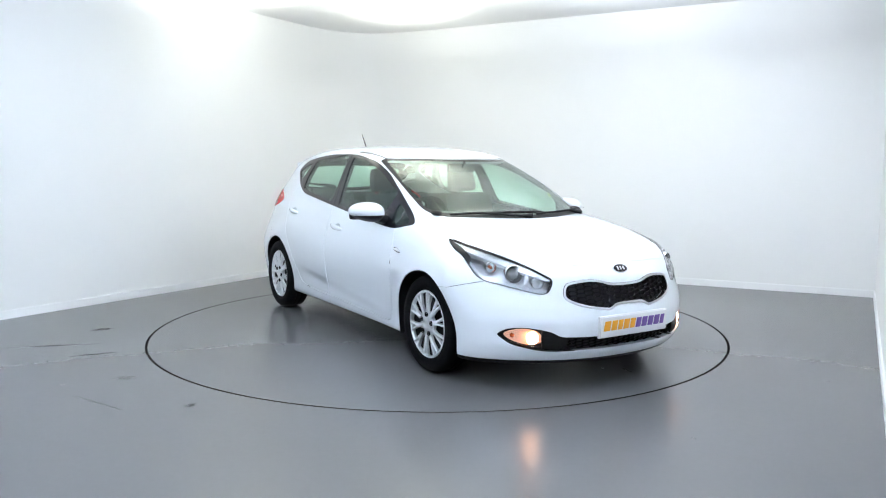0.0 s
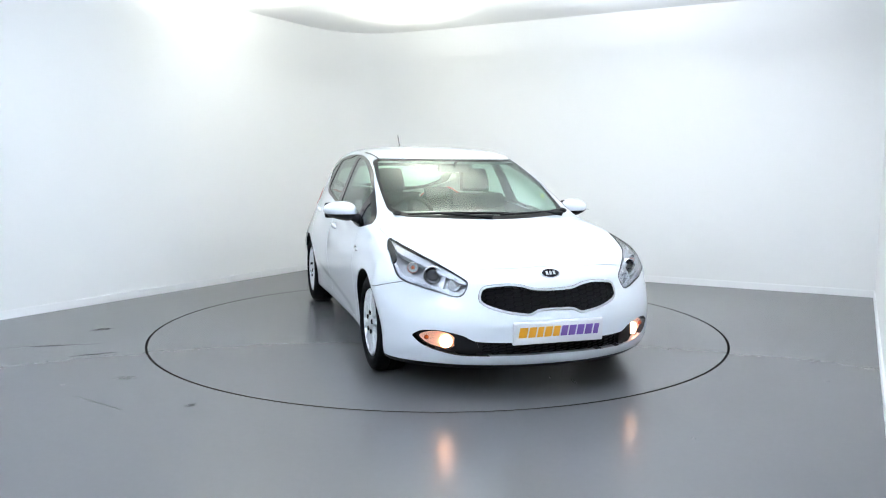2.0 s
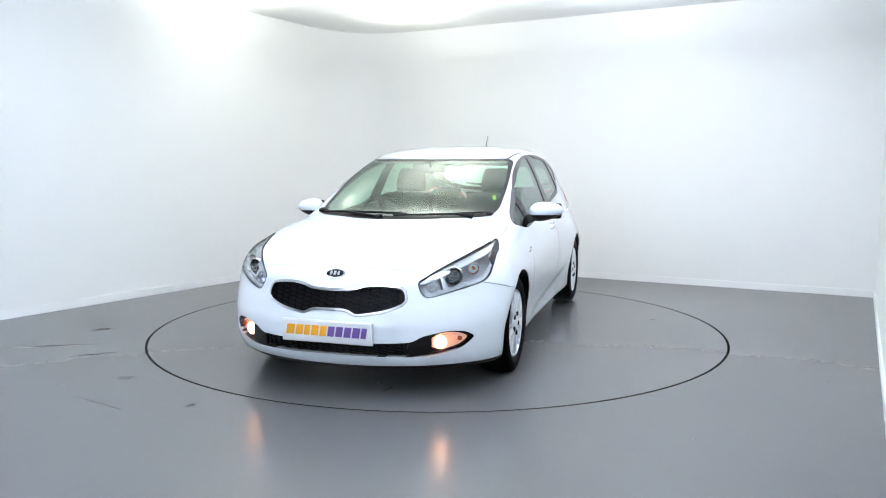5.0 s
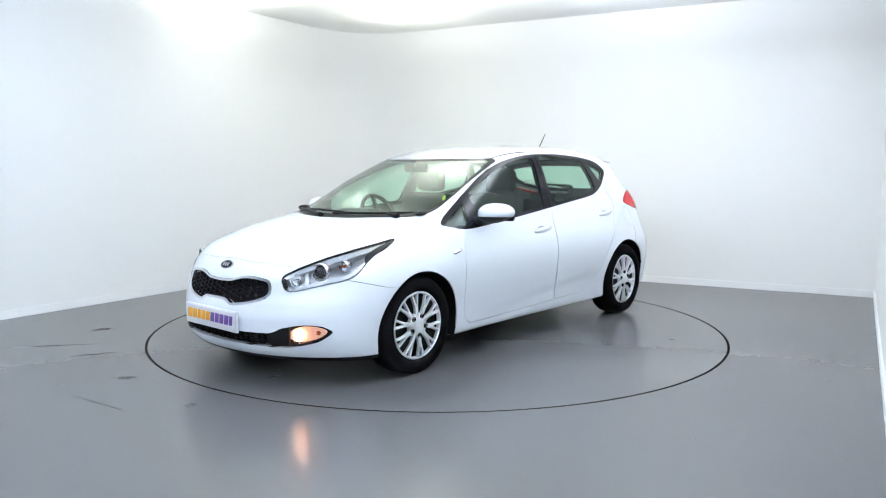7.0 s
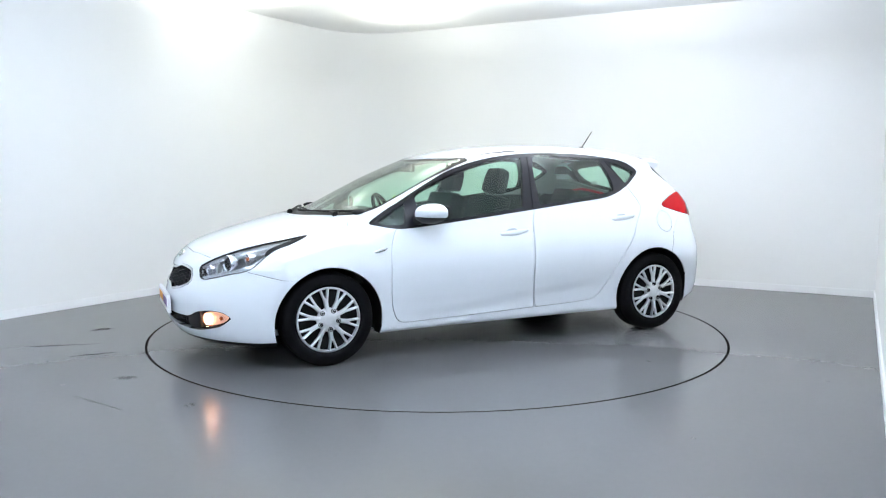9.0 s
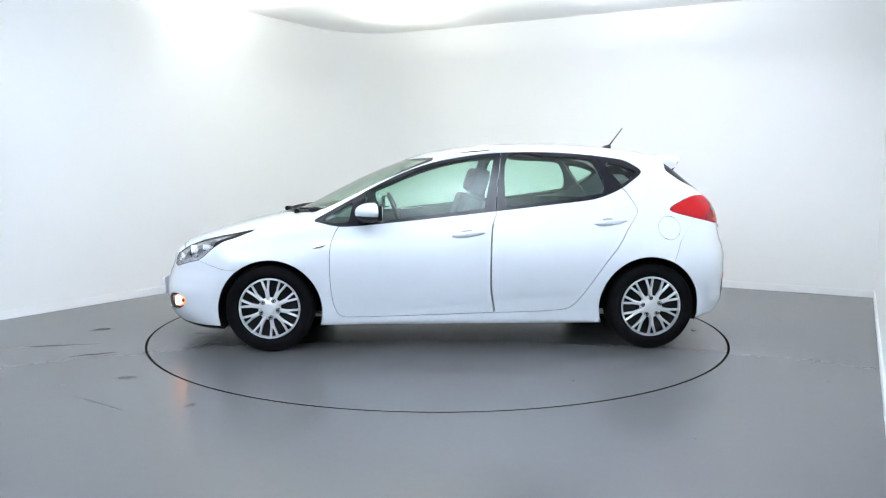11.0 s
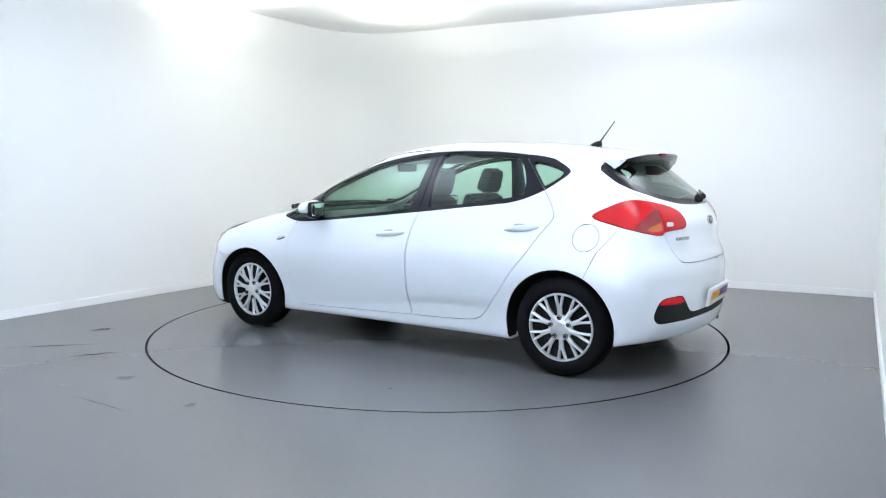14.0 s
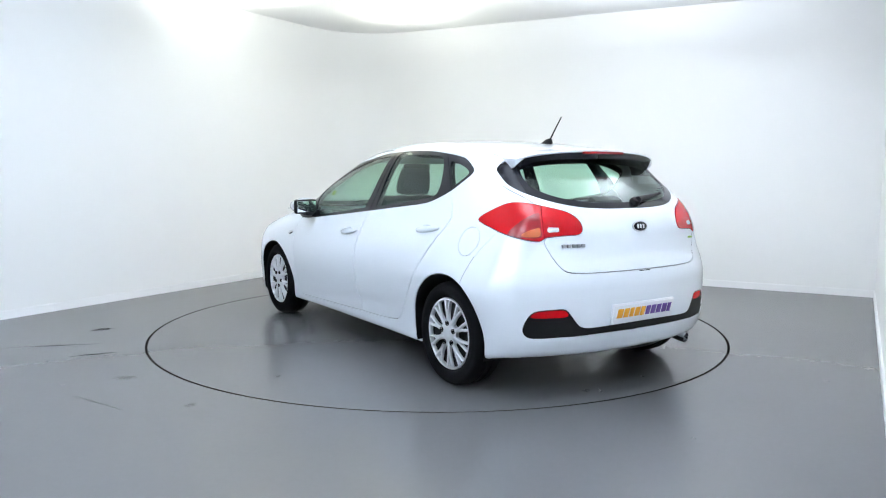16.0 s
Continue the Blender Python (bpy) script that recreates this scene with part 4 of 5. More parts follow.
def build_wheel():
    """One wheel, its outer face towards +y, with tyre, cover, spokes and nuts."""
    bm = bmesh.new()
    lathe(bm, [(0.19, -0.16), (0.212, -0.16), (0.205, -0.10), (0.196, -0.035), (0.06, -0.045), (0.03, -0.05)], 48, "y")
    w = part("wheel", bm, BLACK, car, "wheel with black tyre and silver multi-spoke cover")
    bm = bmesh.new()
    prof = [(0.208, -0.175), (0.225, -0.188), (0.262, -0.194), (0.290, -0.186), (0.3015, -0.168), (WR, -0.145), (WR, -0.125), (0.2985, -0.121), (0.2985, -0.113), (WR, -0.109), (WR, -0.085), (0.2985, -0.081), (0.2985, -0.073), (WR, -0.069),
            (WR, -0.045), (0.3015, -0.026), (0.2915, -0.006), (0.284, 0.0), (0.281, 0.0015), (0.262, 0.006), (0.258, 0.0085), (0.236, 0.007), (0.222, 0.002), (0.211, -0.012), (0.208, -0.03)]
    lathe(bm, prof, 72, "y", closed=False)
    part("tyre", bm, RUBBER, w, "black road tyre")
    bm = bmesh.new()
    lathe(bm, [(0.196, -0.030), (0.197, -0.010), (0.201, -0.004), (0.208, -0.005), (0.212, -0.012), (0.211, -0.03)], 64, "y", closed=False)
    part("cover_rim", bm, ALLOY, w)
    bm = bmesh.new()
    lathe(bm, [(0.077, -0.03), (0.077, -0.009), (0.072, -0.005), (0.046, -0.003), (0.040, 0.001), (0.028, 0.003), (0.008, 0.0035)], 40, "y")
    part("hub_cap", bm, ALLOY, w)
    bm = bmesh.new()
    lathe(bm, [(0.14, -0.075), (0.14, -0.065), (0.05, -0.06), (0.02, -0.06)], 40, "y")
    part("brake_disc", bm, BLACK, w)
    # a Y-shaped spoke along +z
    bm = bmesh.new()

    def arm(r0, r1, a0, a1, w0, w1, y0, y1):
        p0 = Vector((math.sin(a0) * r0, y0, math.cos(a0) * r0))
        p1 = Vector((math.sin(a1) * r1, y1, math.cos(a1) * r1))
        d = (p1 - p0).normalized()
        s = Vector((d.z, 0, -d.x)).normalized()
        quad = []
        for p, w in ((p0, w0), (p1, w1)):
            top = Vector((0, 0.003, 0))
            quad.append([bm.verts.new(p + s * w + Vector((0, -0.016, 0))), bm.verts.new(p + s * w * 0.8), bm.verts.new(p + s * w * 0.35 + top), bm.verts.new(p - s * w * 0.35 + top), bm.verts.new(p - s * w * 0.8), bm.verts.new(p - s * w + Vector((0, -0.016, 0)))])
        for k in range(6):
            j = (k + 1) % 6
            bm.faces.new((quad[0][k], quad[0][j], quad[1][j], quad[1][k]))
        bm.faces.new(quad[0])
        bm.faces.new(quad[1])
    arm(0.056, 0.138, 0, 0, 0.0140, 0.0160, -0.004, -0.003)
    arm(0.126, 0.200, radians(3.4), radians(7.1), 0.0080, 0.0084, -0.003, -0.007)
    arm(0.126, 0.200, radians(-3.4), radians(-7.1), 0.0080, 0.0084, -0.003, -0.007)
    first = part("spoke", bm, ALLOY, w)
    for k in range(1, 10):
        o = new("spoke", first.data)
        o.parent = w
        o.matrix_basis = Matrix.Rotation(2 * math.pi * k / 10, 4, "Y")
    bm = bmesh.new()
    disc_stack(bm, (0, -0.008, 0.062), (0, 1, 0), [(0.0150, -0.02), (0.0150, 0.011), (0.0135, 0.012), (0.010, 0.004), (0.0075, 0.004), (0.0065, 0.010), (0.002, 0.0105)], 16)
    nut = part("nut", bm, BLACK, w)
    for k in range(5):
        o = nut if k == 0 else new("nut", nut.data)
        o.parent = w
        o.matrix_basis = Matrix.Rotation(2 * math.pi * (k + 0.5) / 5, 4, "Y")
    return w


wheel = build_wheel()
wheel.matrix_basis = pose(1.325, 0.858, WZ, 0, 8, 0)
for wx, sd, rot in ((1.325, -1, 31), (-1.325, 1, 40), (-1.325, -1, 12)):
    copy_thing(wheel, pose(wx, 0.858 * sd, WZ, 0, rot, 0 if sd > 0 else 180))

# wheel arch liners
for ax, az, ar in ((1.318, 0.287, 0.353), (-1.308, 0.305, 0.350)):
    for sd in (1, -1):
        bm = bmesh.new()
        n = 40
        loops = []
        for yy, rr in ((1.0, ar - 0.002), (0.80, ar - 0.001), (0.52, ar + 0.012), (0.50, ar - 0.02), (0.50, 0.02)):
            loops.append([])
            for a in np.linspace(-0.30, math.pi + 0.30, n):
                px, pz = ax + rr * math.cos(a), az + rr * math.sin(a)
                edge = skin_y(px, max(pz, 0.27)) - 0.005 if yy > 0.9 else yy
                loops[-1].append(bm.verts.new((px, edge * sd, pz)))
        for k in range(len(loops) - 1):
            for i in range(n - 1):
                bm.faces.new((loops[k][i], loops[k][i + 1], loops[k + 1][i + 1], loops[k + 1][i]))
        part("wheel_arch_liner", bm, BLACK, car, "black wheel arch liner")

# underbody pan with exhaust
bm = bmesh.new()
box(bm, -1.55, 1.75, -0.48, 0.48, 0.165, 0.215, 0.02)
part("underbody", bm, BLACK, car, "dark underbody pan")
bm = bmesh.new()
disc_stack(bm, (-1.930, -0.47, 0.240), (-1, -0.16, -0.18), [(0.028, -0.20), (0.030, 0.03), (0.026, 0.03), (0.025, -0.05), (0.005, -0.05)], 24)
part("exhaust_pipe", bm, CHROME, car, "chrome exhaust tail pipe")
bm = ball(-1.70, -0.30, 0.225, 0.12, 0.30, 0.075)
part("silencer", bm, DARKMETAL, car, "dark exhaust silencer box")

# ---- door mirrors, handles, repeaters ----
for sd in (1, -1):
    tag = "left" if sd > 0 else "right"
    door = DOORS["front" + tag]
    bm = ball(0, 0, 0, 1, 1, 1, 32)
    for v in bm.verts:
        x, y, z = v.co / (abs(v.co.x) ** 2.3 + abs(v.co.y) ** 2.3 + abs(v.co.z) ** 2.3) ** (1 / 2.3)
        x = x * (0.128 if x > 0 else 0.012)
        y2 = y * 0.114
        z2 = z * (0.066 - 0.020 * y * (1 if z < 0 else 0.6)) + 0.006 * y
        v.co = Vector((0.600 + x - 0.03 * (y + 1) + 0.03, (0.913 + y2) * sd, 0.966 + z2))
    cut = bpy.data.meshes.new("mirror")
    bmesh.ops.recalc_face_normals(bm, faces=bm.faces[:])
    bm.to_mesh(cut)
    bm.free()
    slab = V2([(0.2, 0.5), (1.2, 0.5), (1.2, 0.955), (0.2, 0.934)])
    low, high = combine(cut, prism(slab, "side", -1.3, 1.3), "INTERSECT"), combine(cut, prism(slab, "side", -1.3, 1.3), "DIFFERENCE")
    for m in (low, high):
        m.shade_smooth()
        m.set_sharp_from_angle(angle=radians(40))
    mirror = part("door_mirror", high, PAINT, door, "white door mirror cap over a black base")
    part("mirror_base", low, BLACK, door, "black mirror base")
    bm = bmesh.new()
    pts = [(0.70, 0.775, 0.905), (0.67, 0.83, 0.925), (0.635, 0.885, 0.945)]
    for (a, b), r in zip(zip(pts, pts[1:]), (0.034, 0.030)):
        a, b = Vector((a[0], a[1] * sd, a[2])), Vector((b[0], b[1] * sd, b[2]))
        disc_stack(bm, a, b - a, [(r * 0.6, -0.012), (r, 0.0), (r * 0.92, (b - a).length), (r * 0.6, (b - a).length + 0.012)], 20)
    part("mirror_arm", bm, BLACK, door)
    turn = pose(0.590, 0.913 * sd, 0.966, 0, 0, 14.7 * sd)
    bm = bmesh.new()
    box(bm, -0.026, 0.006, -0.106, 0.106, -0.055, 0.055, 0.020, turn)
    part("mirror_bezel", bm, BLACK, door, "black mirror housing rim")
    bm = bmesh.new()
    box(bm, -0.0285, -0.022, -0.090, 0.090, -0.043, 0.043, 0.003, turn)
    part("mirror_glass", bm, MIRROR, door, "door mirror glass")
    bm = ball(0.672, 0.985 * sd, 0.953, 0.028, 0.036, 0.006, 16)
    part("mirror_indicator", bm, CLEAR, door)
    for hx, hz, which in HANDLES:
        yy = skin_y(hx, hz)
        bm = bmesh.new()
        secs = []
        for k in range(15):
            u = k / 14
            x = hx + 0.117 - 0.234 * u
            half = 0.019 * (math.sin(math.pi * (0.06 + 0.88 * u)) ** 0.55)
            yk = skin_y(x, hz + (u - 0.5) * 0.024)
            out = yk + 0.004 + 0.020 * math.sin(math.pi * u) ** 0.7
            zc = hz + (u - 0.5) * 0.024
            secs.append([bm.verts.new((x, (out - 0.016 * (1 - math.cos(a)) * 0.5) * sd, zc + half * math.sin(a))) for a in np.linspace(0, 2 * math.pi, 16, endpoint=False)])
        for k in range(14):
            for i in range(16):
                j = (i + 1) % 16
                bm.faces.new((secs[k][i], secs[k][j], secs[k + 1][j], secs[k + 1][i]))
        bm.faces.new(secs[0])
        bm.faces.new(secs[-1])
        part("door_handle", bm, PAINT, DOORS[which + tag], "white pull handle")
    yy = skin_y(0.978, 0.733)
    bm = ball(0.978, (yy + 0.002) * sd, 0.734, 0.046, 0.010, 0.014, 20)
    for v in bm.verts:
        v.co.z += (v.co.x - 0.978) * -0.22
    part("side_repeater", bm, SILVER, car, "clear side indicator lamp")
    # roof ditch strip
    bm = bmesh.new()
    prev = None
    for k in range(13):
        x = 0.21 - k * 0.035
        y = 0.545 + 0.012 * math.sin(math.pi * k / 25)
        z = skin_z(x, y)
        ring4 = [bm.verts.new((x, (y + dy) * sd, skin_z(x, y + dy) + dz)) for dy, dz in ((-0.004, -0.004), (-0.004, 0.0003), (0.004, 0.0003), (0.004, -0.004))]
        if prev:
            for i in range(4):
                j = (i + 1) % 4
                bm.faces.new((prev[i], prev[j], ring4[j], ring4[i]))
        else:
            bm.faces.new(ring4)
        prev = ring4
    bm.faces.new(prev)
    part("roof_moulding", bm, GLOSSBLACK, car, "dark roof ditch moulding")

# ---- roof spoiler, rear wiper, aerial, front wipers ----
bm = bmesh.new()
rows = []
for i in range(25):
    y = -0.565 + 1.13 * i / 24
    e = abs(y) / 0.60
    x0 = -1.30 - 0.06 * e ** 3
    tip = -1.695 + 0.085 * e ** 2 + 0.07 * e ** 6
    ztip = 1.366 - 0.034 * e ** 2 - 0.03 * e ** 6
    row = []
    for k in range(9):
        u = k / 8
        x = x0 + (tip - x0) * u
        zr = skin_z(max(x, -1.45), min(abs(y), 0.56))
        z = (zr + 0.003) * (1 - u ** 1.6) + ztip * u ** 1.6 if u > 0 else zr - 0.004
        row.append((x, y, z))
    deep = 1 if e > 0.925 else 0
    row.append((tip + 0.002, y, ztip - 0.007 - 0.028 * deep))
    row.append((tip + 0.03, y, ztip - 0.014 - 0.036 * deep))
    row.append((-1.555 + 0.03 * e, y, ztip - 0.022 - 0.050 * deep))
    rows.append([bm.verts.new(p) for p in row])
for a, b in zip(rows, rows[1:]):
    for k in range(len(a) - 1):
        bm.faces.new((a[k], a[k + 1], b[k + 1], b[k]))
bm.faces.new(rows[0])
bm.faces.new(rows[-1])
spoiler = part("roof_spoiler", bm, PAINT, tailgate, "white roof spoiler with a dark underside")
bm = bmesh.new()
prev = None
for i in range(21):
    y = -0.528 + 1.056 * i / 20
    e = abs(y) / 0.60
    tip = -1.695 + 0.085 * e ** 2 + 0.07 * e ** 6
    ztip = 1.366 - 0.034 * e ** 2 - 0.03 * e ** 6
    q = [bm.verts.new(p) for p in ((tip + 0.001, y, ztip - 0.0075), (tip + 0.014, y, ztip - 0.046 + 0.010 * e ** 2), (-1.56, y, ztip - 0.074), (-1.54, y, ztip - 0.024))]
    if prev:
        for a in range(4):
            b = (a + 1) % 4
            bm.faces.new((prev[a], prev[b], q[b], q[a]))
    else:
        bm.faces.new(q)
    prev = q
bm.faces.new(prev)
part("spoiler_underside", bm, GLOSSBLACK, spoiler, "gloss black spoiler underside")
bm = bmesh.new()
box(bm, -1.704, -1.68, -0.16, 0.16, 1.347, 1.361, 0.003)
part("brake_light", bm, dark, spoiler, "red high-level brake light strip")
bm = bmesh.new()
bw = Vector((skin_x(-0.06, 1.075, False) - 0.016, -0.06, 1.075))
disc_stack(bm, bw + Vector((0.02, 0, -0.01)), (-0.6, 0, 0.8), [(0.03, 0), (0.03, 0.015), (0.022, 0.028), (0.008, 0.032)], 20)
a, b = bw + Vector((-0.01, 0, 0.01)), Vector((skin_x(-0.36, 1.115, False) - 0.014, -0.36, 1.115))
disc_stack(bm, a, b - a, [(0.020, 0), (0.018, 0.08), (0.010, 0.2), (0.007, (b - a).length)], 10)
part("rear_wiper", bm, BLACK, tailgate, "black rear wiper")
bm = bmesh.new()
az = skin_z(-1.20, 0.0)
disc_stack(bm, (-1.19, 0, az - 0.004), (0, 0, 1), [(0.034, 0), (0.030, 0.010), (0.018, 0.028), (0.008, 0.036)], 24)
for v in bm.verts:
    v.co.x = -1.19 + (v.co.x + 1.19) * 1.5 - (v.co.z - az) * 0.9
aer = part("aerial_base", bm, BLACK, car, "black roof aerial")
bm = bmesh.new()
a, b = Vector((-1.225, 0, az + 0.025)), Vector((-1.327, 0, 1.585))
disc_stack(bm, a, b - a, [(0.0055, 0), (0.004, (b - a).length * 0.6), (0.0035, (b - a).length)], 10)
part("aerial_rod", bm, BLACK, aer)


def ws_point(y, s, lift=0.0):
    """A point on the windscreen by its place across and along the slope."""
    for w in np.linspace(1.9, 0.6, 900):
        p = WS * s + WN * w + Vector((0, y, 0))
        if body(np.array([p.x]), np.array([p.y]), np.array([p.z]))[0] < 0:
            return p + WN * lift
    return p


for name, pts in (("wiper", [(-0.55, -0.555), (-0.36, -0.615), (-0.12, -0.655), (0.10, -0.675)]), ("wiper", [(0.03, -0.71), (0.22, -0.675), (0.42, -0.605), (0.57, -0.50)])):
    bm = bmesh.new()
    P = [ws_point(y, s, 0.013) for y, s in pts]
    for a, b in zip(P, P[1:]):
        disc_stack(bm, a, b - a, [(0.006, -0.004), (0.0075, 0.01), (0.0075, (b - a).length), (0.006, (b - a).length + 0.006)], 10)
    wiper = part("wiper", bm, BLACK, car, "black windscreen wiper")
    bm = bmesh.new()
    a, b = (ws_point(-0.05, -0.755, 0.01), P[1]) if pts[0][0] < -0.3 else (ws_point(0.52, -0.61, 0.012), P[2])
    disc_stack(bm, a, b - a, [(0.02, -0.01), (0.018, 0.02), (0.010, 0.06), (0.008, (b - a).length)], 10)
    part("wiper_arm", bm, BLACK, wiper)
for sd in (1, -1):
    p = ws_point(0.605 * sd, -0.475, 0.004)
    bm = ball(p.x, p.y, p.z, 0.055, 0.028, 0.020, 16)
    part("scuttle_end", bm, BLACK, car)


bm = bmesh.new()
xh = skin_x(0.0, 0.700, False)
box(bm, xh - 0.001, xh + 0.03, -0.045, 0.045, 0.688, 0.699, 0.003)
part("boot_release", bm, BLACK, tailgate, "black boot release recess")


# ---- cabin ----
def rounded(x0, x1, y0, y1, z0, z1, r, m=None):
    bm = bmesh.new()
    box(bm, x0, x1, y0, y1, z0, z1, r, m)
    return bm


def front_seat(y):
    s = part("front_seat", rounded(-0.02, 0.52, y - 0.25, y + 0.25, 0.34, 0.52, 0.06), SEAT, car, "charcoal cloth front seat")
    lean = pose(0.05, y, 0.50, 0, -17, 0)
    part("backrest", rounded(-0.06, 0.08, -0.24, 0.24, -0.05, 0.58, 0.055, lean), SEAT, s)
    bm = bmesh.new()
    for dy in (-0.06, 0.06):
        disc_stack(bm, lean @ Vector((0, dy, 0.5)), lean.to_3x3() @ Vector((0, 0, 1)), [(0.007, 0), (0.007, 0.14)], 10)
    part("headrest_post", bm, CHROME, s)
    bm = bmesh.new()
    box(bm, -0.060, 0.050, -0.130, 0.130, 0.600, 0.800, 0.050)
    for v in bm.verts:
        up = (v.co.z - 0.6) / 0.2
        v.co.y *= 1.0 - 0.22 * up * up
        v.co = lean @ v.co
    part("headrest", bm, SEAT, s)


front_seat(0.37)
front_seat(-0.37)
bench = part("rear_bench", rounded(-1.15, -0.68, -0.62, 0.62, 0.36, 0.56, 0.06), SEAT, car, "charcoal cloth rear bench")
lean = pose(-1.12, 0, 0.52, 0, -22, 0)
part("backrest", rounded(-0.07, 0.07, -0.62, 0.62, -0.05, 0.47, 0.05, lean), SEAT, bench)
for y in (-0.40, 0.0, 0.40):
    hh = 0.60 if y else 0.55
    part("headrest", rounded(-0.045, 0.045, y - 0.13, y + 0.13, 0.46, hh, 0.035, lean), SEAT, bench)
part("parcel_shelf", rounded(-1.80, -1.36, -0.56, 0.56, 0.93, 0.955, 0.01), CABIN, car, "dark parcel shelf")
bm = bmesh.new()
prof = [(0.60, 0.50), (0.60, 0.80), (0.64, 0.875), (0.70, 0.905), (0.80, 0.925), (1.00, 0.915), (1.10, 0.90), (1.10, 0.5)]
la = [bm.verts.new((x, 0.70, z)) for x, z in prof]
ra = [bm.verts.new((x, -0.70, z)) for x, z in prof]
bm.faces.new(la)
bm.faces.new(ra)
for i in range(len(prof)):
    j = (i + 1) % len(prof)
    bm.faces.new((la[i], la[j], ra[j], ra[i]))
dash = part("dashboard", bm, CABIN, car, "dark grey dashboard")
part("instrument_hood", rounded(0.60, 0.78, -0.52, -0.22, 0.86, 0.955, 0.03), CABIN, dash)
part("centre_console", rounded(-0.35, 0.50, -0.10, 0.10, 0.30, 0.56, 0.03), CABIN, car)
# steering wheel on the right
bm = bmesh.new()
ring_m = pose(0.47, -0.37, 0.885, 0, -66, 0)
seg, tube = 40, 10
rows = [[bm.verts.new(ring_m @ Vector(((0.18 + 0.016 * math.cos(b)) * math.cos(a), (0.18 + 0.016 * math.cos(b)) * math.sin(a), 0.016 * math.sin(b)))) for b in np.linspace(0, 2 * math.pi, tube, endpoint=False)] for a in np.linspace(0, 2 * math.pi, seg, endpoint=False)]
for i in range(seg):
    for k in range(tube):
        bm.faces.new((rows[i][k], rows[i][(k + 1) % tube], rows[(i + 1) % seg][(k + 1) % tube], rows[(i + 1) % seg][k]))
sw = part("steering_wheel", bm, BLACK, car, "black three-spoke steering wheel")
bm = ball(0, 0, 0, 0.06, 0.075, 0.03, 20)
for v in bm.verts:
    v.co = ring_m @ v.co
part("horn_pad", bm, BLACK, sw)
for ang in (90, 270, 0):
    bm = bmesh.new()
    r = pose(0, 0, 0, 0, 0, ang)
    box(bm, 0.04, 0.178, -0.018, 0.018, -0.008, 0.008, 0.004, ring_m @ r)
    part("spoke", bm, BLACK, sw)
bm = bmesh.new()
box(bm, 0.30, 0.335, -0.13, 0.11, 1.235, 1.30, 0.015, pose(0.10, 0, 0.0, 0, 0, 0))
rv = part("rear_view_mirror", bm, BLACK, car, "black rear-view mirror")
bm = bmesh.new()
disc_stack(bm, (0.425, 0, 1.27), (0.35, 0, 0.4), [(0.012, 0), (0.012, 0.05)], 10)
part("stalk", bm, BLACK, rv)
# inner door trims with pale pillars are the insides of the shell; small tag and label on the glass
p = ws_point(0.575, -0.20, -0.03)
bm = bmesh.new()
box(bm, -0.018, 0.018, -0.012, 0.012, -0.002, 0.002, 0.0015, Matrix.Translation(p) @ pose(0, 0, 0, 20, 60, 25))
part("hanging_tag", bm, mat("yellow_green_card", (0.45, 0.55, 0.05), 0.5), car, "small yellow-green paper tag")
LABEL_AT = Matrix.Translation((skin_x(0.46, 1.135, False) + 0.030, -0.46, 1.135)) @ pose(0, 0, 0, 0, -38, 18)
bm = bmesh.new()
box(bm, -0.001, 0.001, -0.03, 0.03, -0.022, 0.022, 0.0008, LABEL_AT)
lab = part("window_label", bm, PLATE, car, "small white window label with dark bars")
for k in range(2):
    bm = bmesh.new()
    box(bm, -0.0022, 0.0022, -0.023, 0.023, -0.010 + k * 0.014, -0.004 + k * 0.014, 0, LABEL_AT)
    part("bar", bm, BLACK, lab)


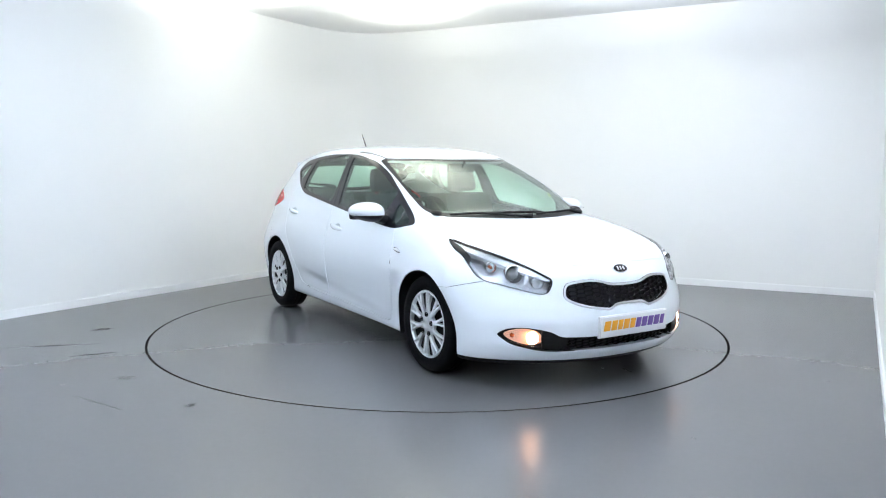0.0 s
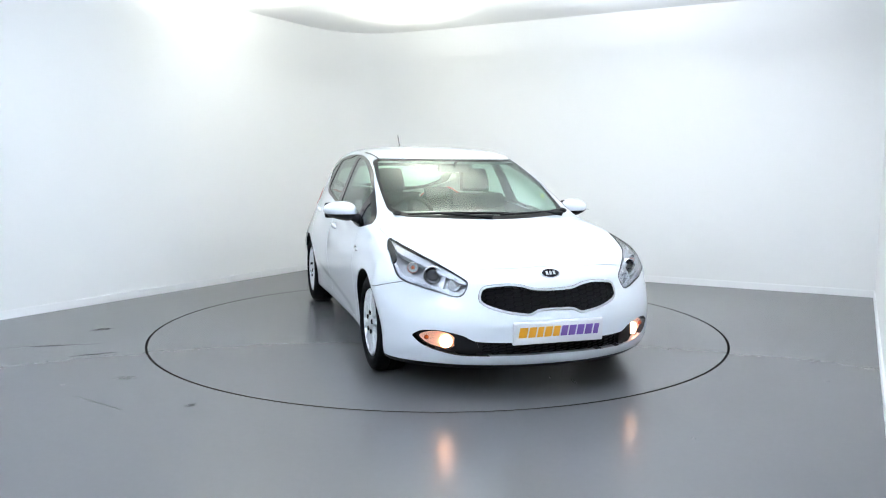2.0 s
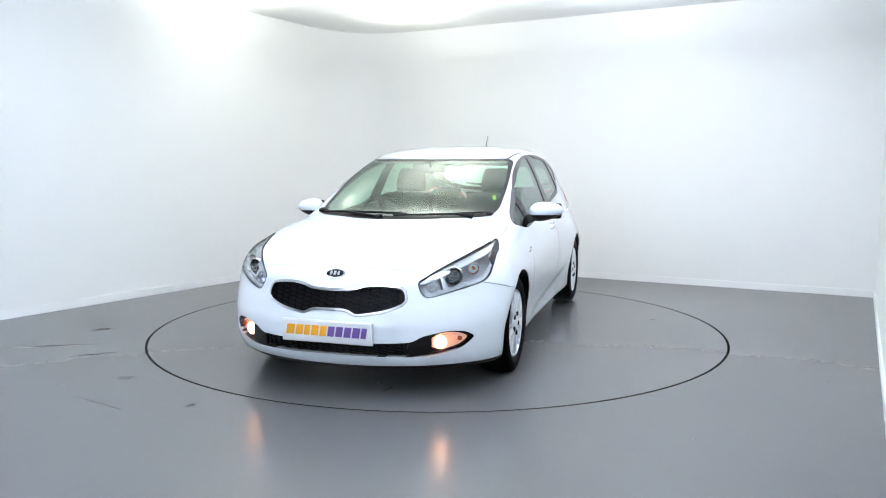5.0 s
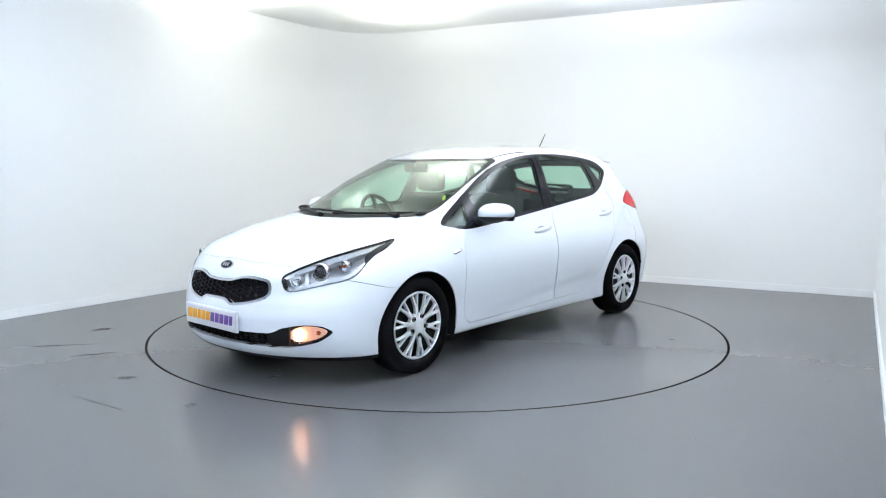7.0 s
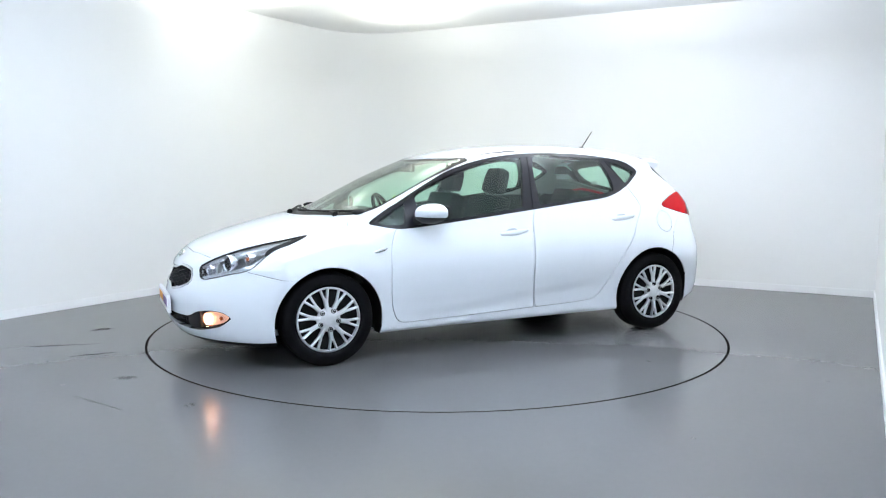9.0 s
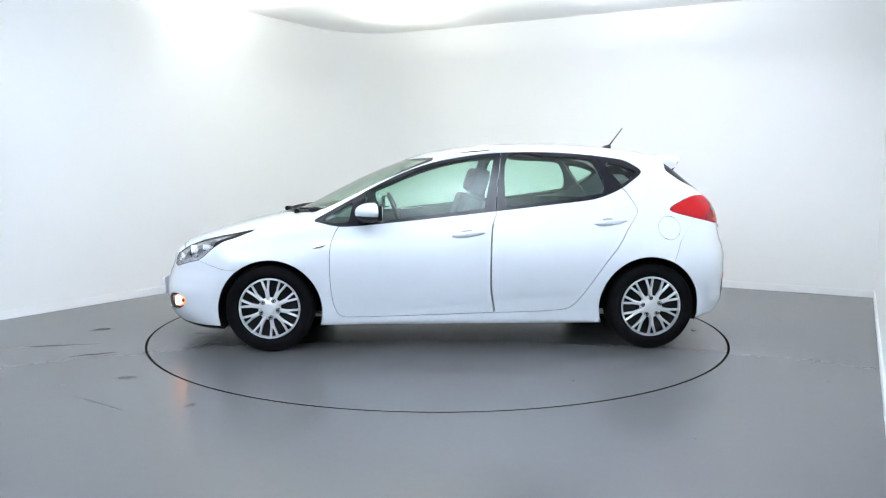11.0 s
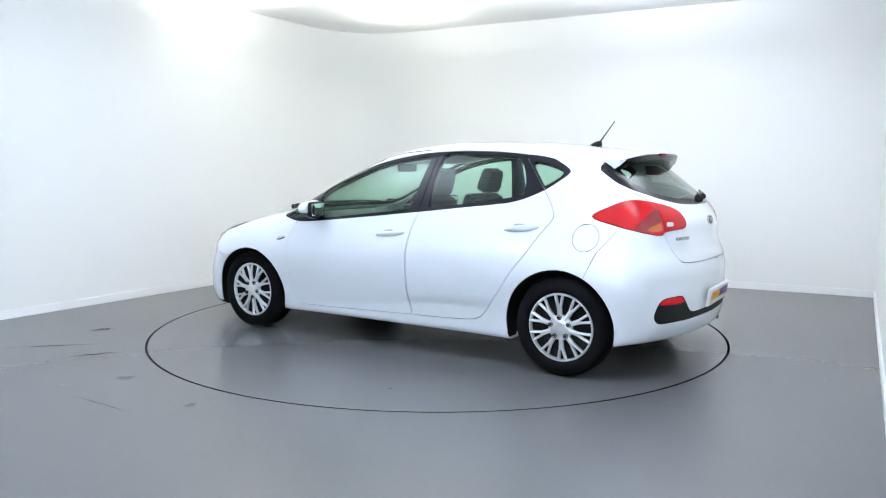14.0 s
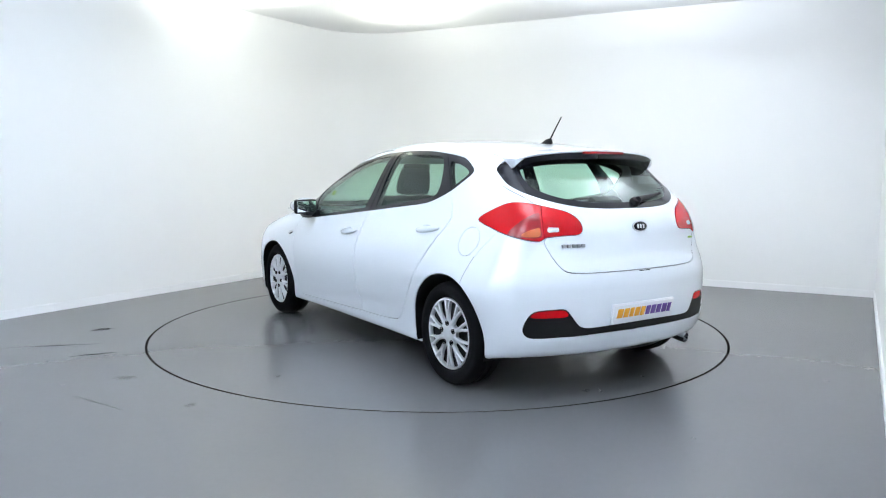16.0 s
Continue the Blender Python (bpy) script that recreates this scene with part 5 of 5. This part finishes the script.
# ---- marks on the floor ----
def smudge(name, color, rough, strength):
    """A mark that fades out, broken up by fine grain: wear, painted reflection and sheen."""
    m = mat(name, color, rough, vary=0.3, scale=30, spec=0.38)
    nt = m.node_tree
    tc = nt.nodes.new("ShaderNodeTexCoord")
    c = nt.nodes.new("ShaderNodeVectorMath")
    c.operation = "SUBTRACT"
    c.inputs[1].default_value = (0.5, 0.5, 0.5)
    flat = nt.nodes.new("ShaderNodeVectorMath")
    flat.operation = "MULTIPLY"
    flat.inputs[1].default_value = (2, 2, 0)
    ln = nt.nodes.new("ShaderNodeVectorMath")
    ln.operation = "LENGTH"
    fade = nt.nodes.new("ShaderNodeMapRange")
    fade.inputs["From Min"].default_value, fade.inputs["From Max"].default_value = 0.25, 0.95
    fade.inputs["To Min"].default_value, fade.inputs["To Max"].default_value = strength, 0.0
    grain = nt.nodes.new("ShaderNodeTexNoise")
    grain.inputs["Scale"].default_value = 60
    grain.inputs["Detail"].default_value = 5
    broken = nt.nodes.new("ShaderNodeMapRange")
    broken.inputs["From Min"].default_value, broken.inputs["From Max"].default_value = 0.35, 0.62
    k = nt.nodes.new("ShaderNodeMath")
    k.operation = "MULTIPLY"
    mix = nt.nodes.new("ShaderNodeMixShader")
    clear = nt.nodes.new("ShaderNodeBsdfTransparent")
    nt.links.new(tc.outputs["Generated"], c.inputs[0])
    nt.links.new(c.outputs[0], flat.inputs[0])
    nt.links.new(flat.outputs[0], ln.inputs[0])
    nt.links.new(ln.outputs["Value"], fade.inputs["Value"])
    nt.links.new(tc.outputs["Object"], grain.inputs["Vector"])
    nt.links.new(grain.outputs["Fac"], broken.inputs["Value"])
    nt.links.new(fade.outputs[0], k.inputs[0])
    nt.links.new(broken.outputs[0], k.inputs[1])
    nt.links.new(k.outputs[0], mix.inputs[0])
    nt.links.new(clear.outputs[0], mix.inputs[1])
    nt.links.new(nt.nodes["Principled BSDF"].outputs[0], mix.inputs[2])
    nt.links.new(mix.outputs[0], nt.nodes["Material Output"].inputs["Surface"])
    return m


SCUFF_AND_REFLECTION = smudge("dark_scuff_and_reflection", (0.060, 0.060, 0.060), 0.4, 0.8)
PALE = smudge("pale_scratch_and_sheen", (0.24, 0.24, 0.24), 0.35, 0.7)


def scuff(x, y, rx, ry, turn, material, parent=None, n=18, label="dark floor mark: rubber scuffs and one painted reflection"):
    bm = bmesh.new()
    vs = []
    for i in range(n):
        a = 2 * math.pi * i / n
        k = 0.72 + 0.5 * random.random()
        vs.append(bm.verts.new((rx * k * math.cos(a), ry * k * math.sin(a), 0)))
    bm.faces.new(vs)
    ext = bmesh.ops.extrude_face_region(bm, geom=bm.faces[:])
    for v in ext["geom"]:
        if isinstance(v, bmesh.types.BMVert):
            v.co.z += 0.0002
    m = pose(x, y, 0.0015, 0, 0, turn)
    for v in bm.verts:
        v.co = m @ v.co
    ob = part("floor_mark", bm, material, parent)
    if parent is None:
        tagged(ob, label, "scuff mark")
    return ob


# the mark at (-1.32, -2.10) is a reflection painted as a dark patch
for sx, sy, rx, ry, turn in ((-1.89, -1.58, 0.075, 0.045, 20), (-2.645, -0.2, 0.08, 0.035, 30), (-2.2, -1.72, 0.02, 0.012, 0), (-1.32, -2.10, 0.045, 0.03, 60), (2.33, -1.64, 0.02, 0.012, 0), (1.2, -2.6, 0.015, 0.01, 40)):
    scuff(sx, sy, rx, ry, turn, SCUFF_AND_REFLECTION)
# the PALE pair at y -1.82 and -1.70 paints the sheen of wet streaks
for sx, sy, rx, ry, turn, m in ((1.66, 0.75, 0.020, 0.012, 0, SCUFF_AND_REFLECTION), (-0.20, 1.96, 0.05, 0.006, 80, PALE), (0.24, 2.05, 0.07, 0.005, 60, PALE), (-0.57, 0.94, 0.09, 0.006, 20, PALE), (0.28, -1.82, 0.09, 0.010, 75, PALE),
                                (0.18, -1.70, 0.05, 0.006, 60, PALE), (0.3, 2.0, 0.03, 0.02, 0, SCUFF_AND_REFLECTION)):
    scuff(sx, sy, rx, ry, turn, m, turntable)


SEAM = smudge("dark_seam_line", (0.07, 0.068, 0.066), 0.4, 0.6)
for sx, sy, rx, ry, turn in ((-1.84, -2.06, 0.34, 0.010, -33), (-2.75, -0.75, 0.28, 0.012, 12), (-2.35, -1.0, 0.16, 0.02, 25)):
    scuff(sx, sy, rx, ry, turn, SEAM, label="faint dark seam line on the floor")


# ---- what moves ----
def motions():
    rows_table, rows_car = [], []
    for t, a in SPIN:
        r = radians(a)
        fx, fy, lx, ly = math.sin(r), -math.cos(r), math.cos(r), math.sin(r)
        rows_table.append((t, pose(0, 0, 0, 0, 0, a)))
        rows_car.append((t, pose(fx * OFF_X + lx * OFF_Y, fy * OFF_X + ly * OFF_Y, 0, 0, 0, a - 90)))
    walk(turntable, rows_table)
    walk(car, rows_car)


motions()
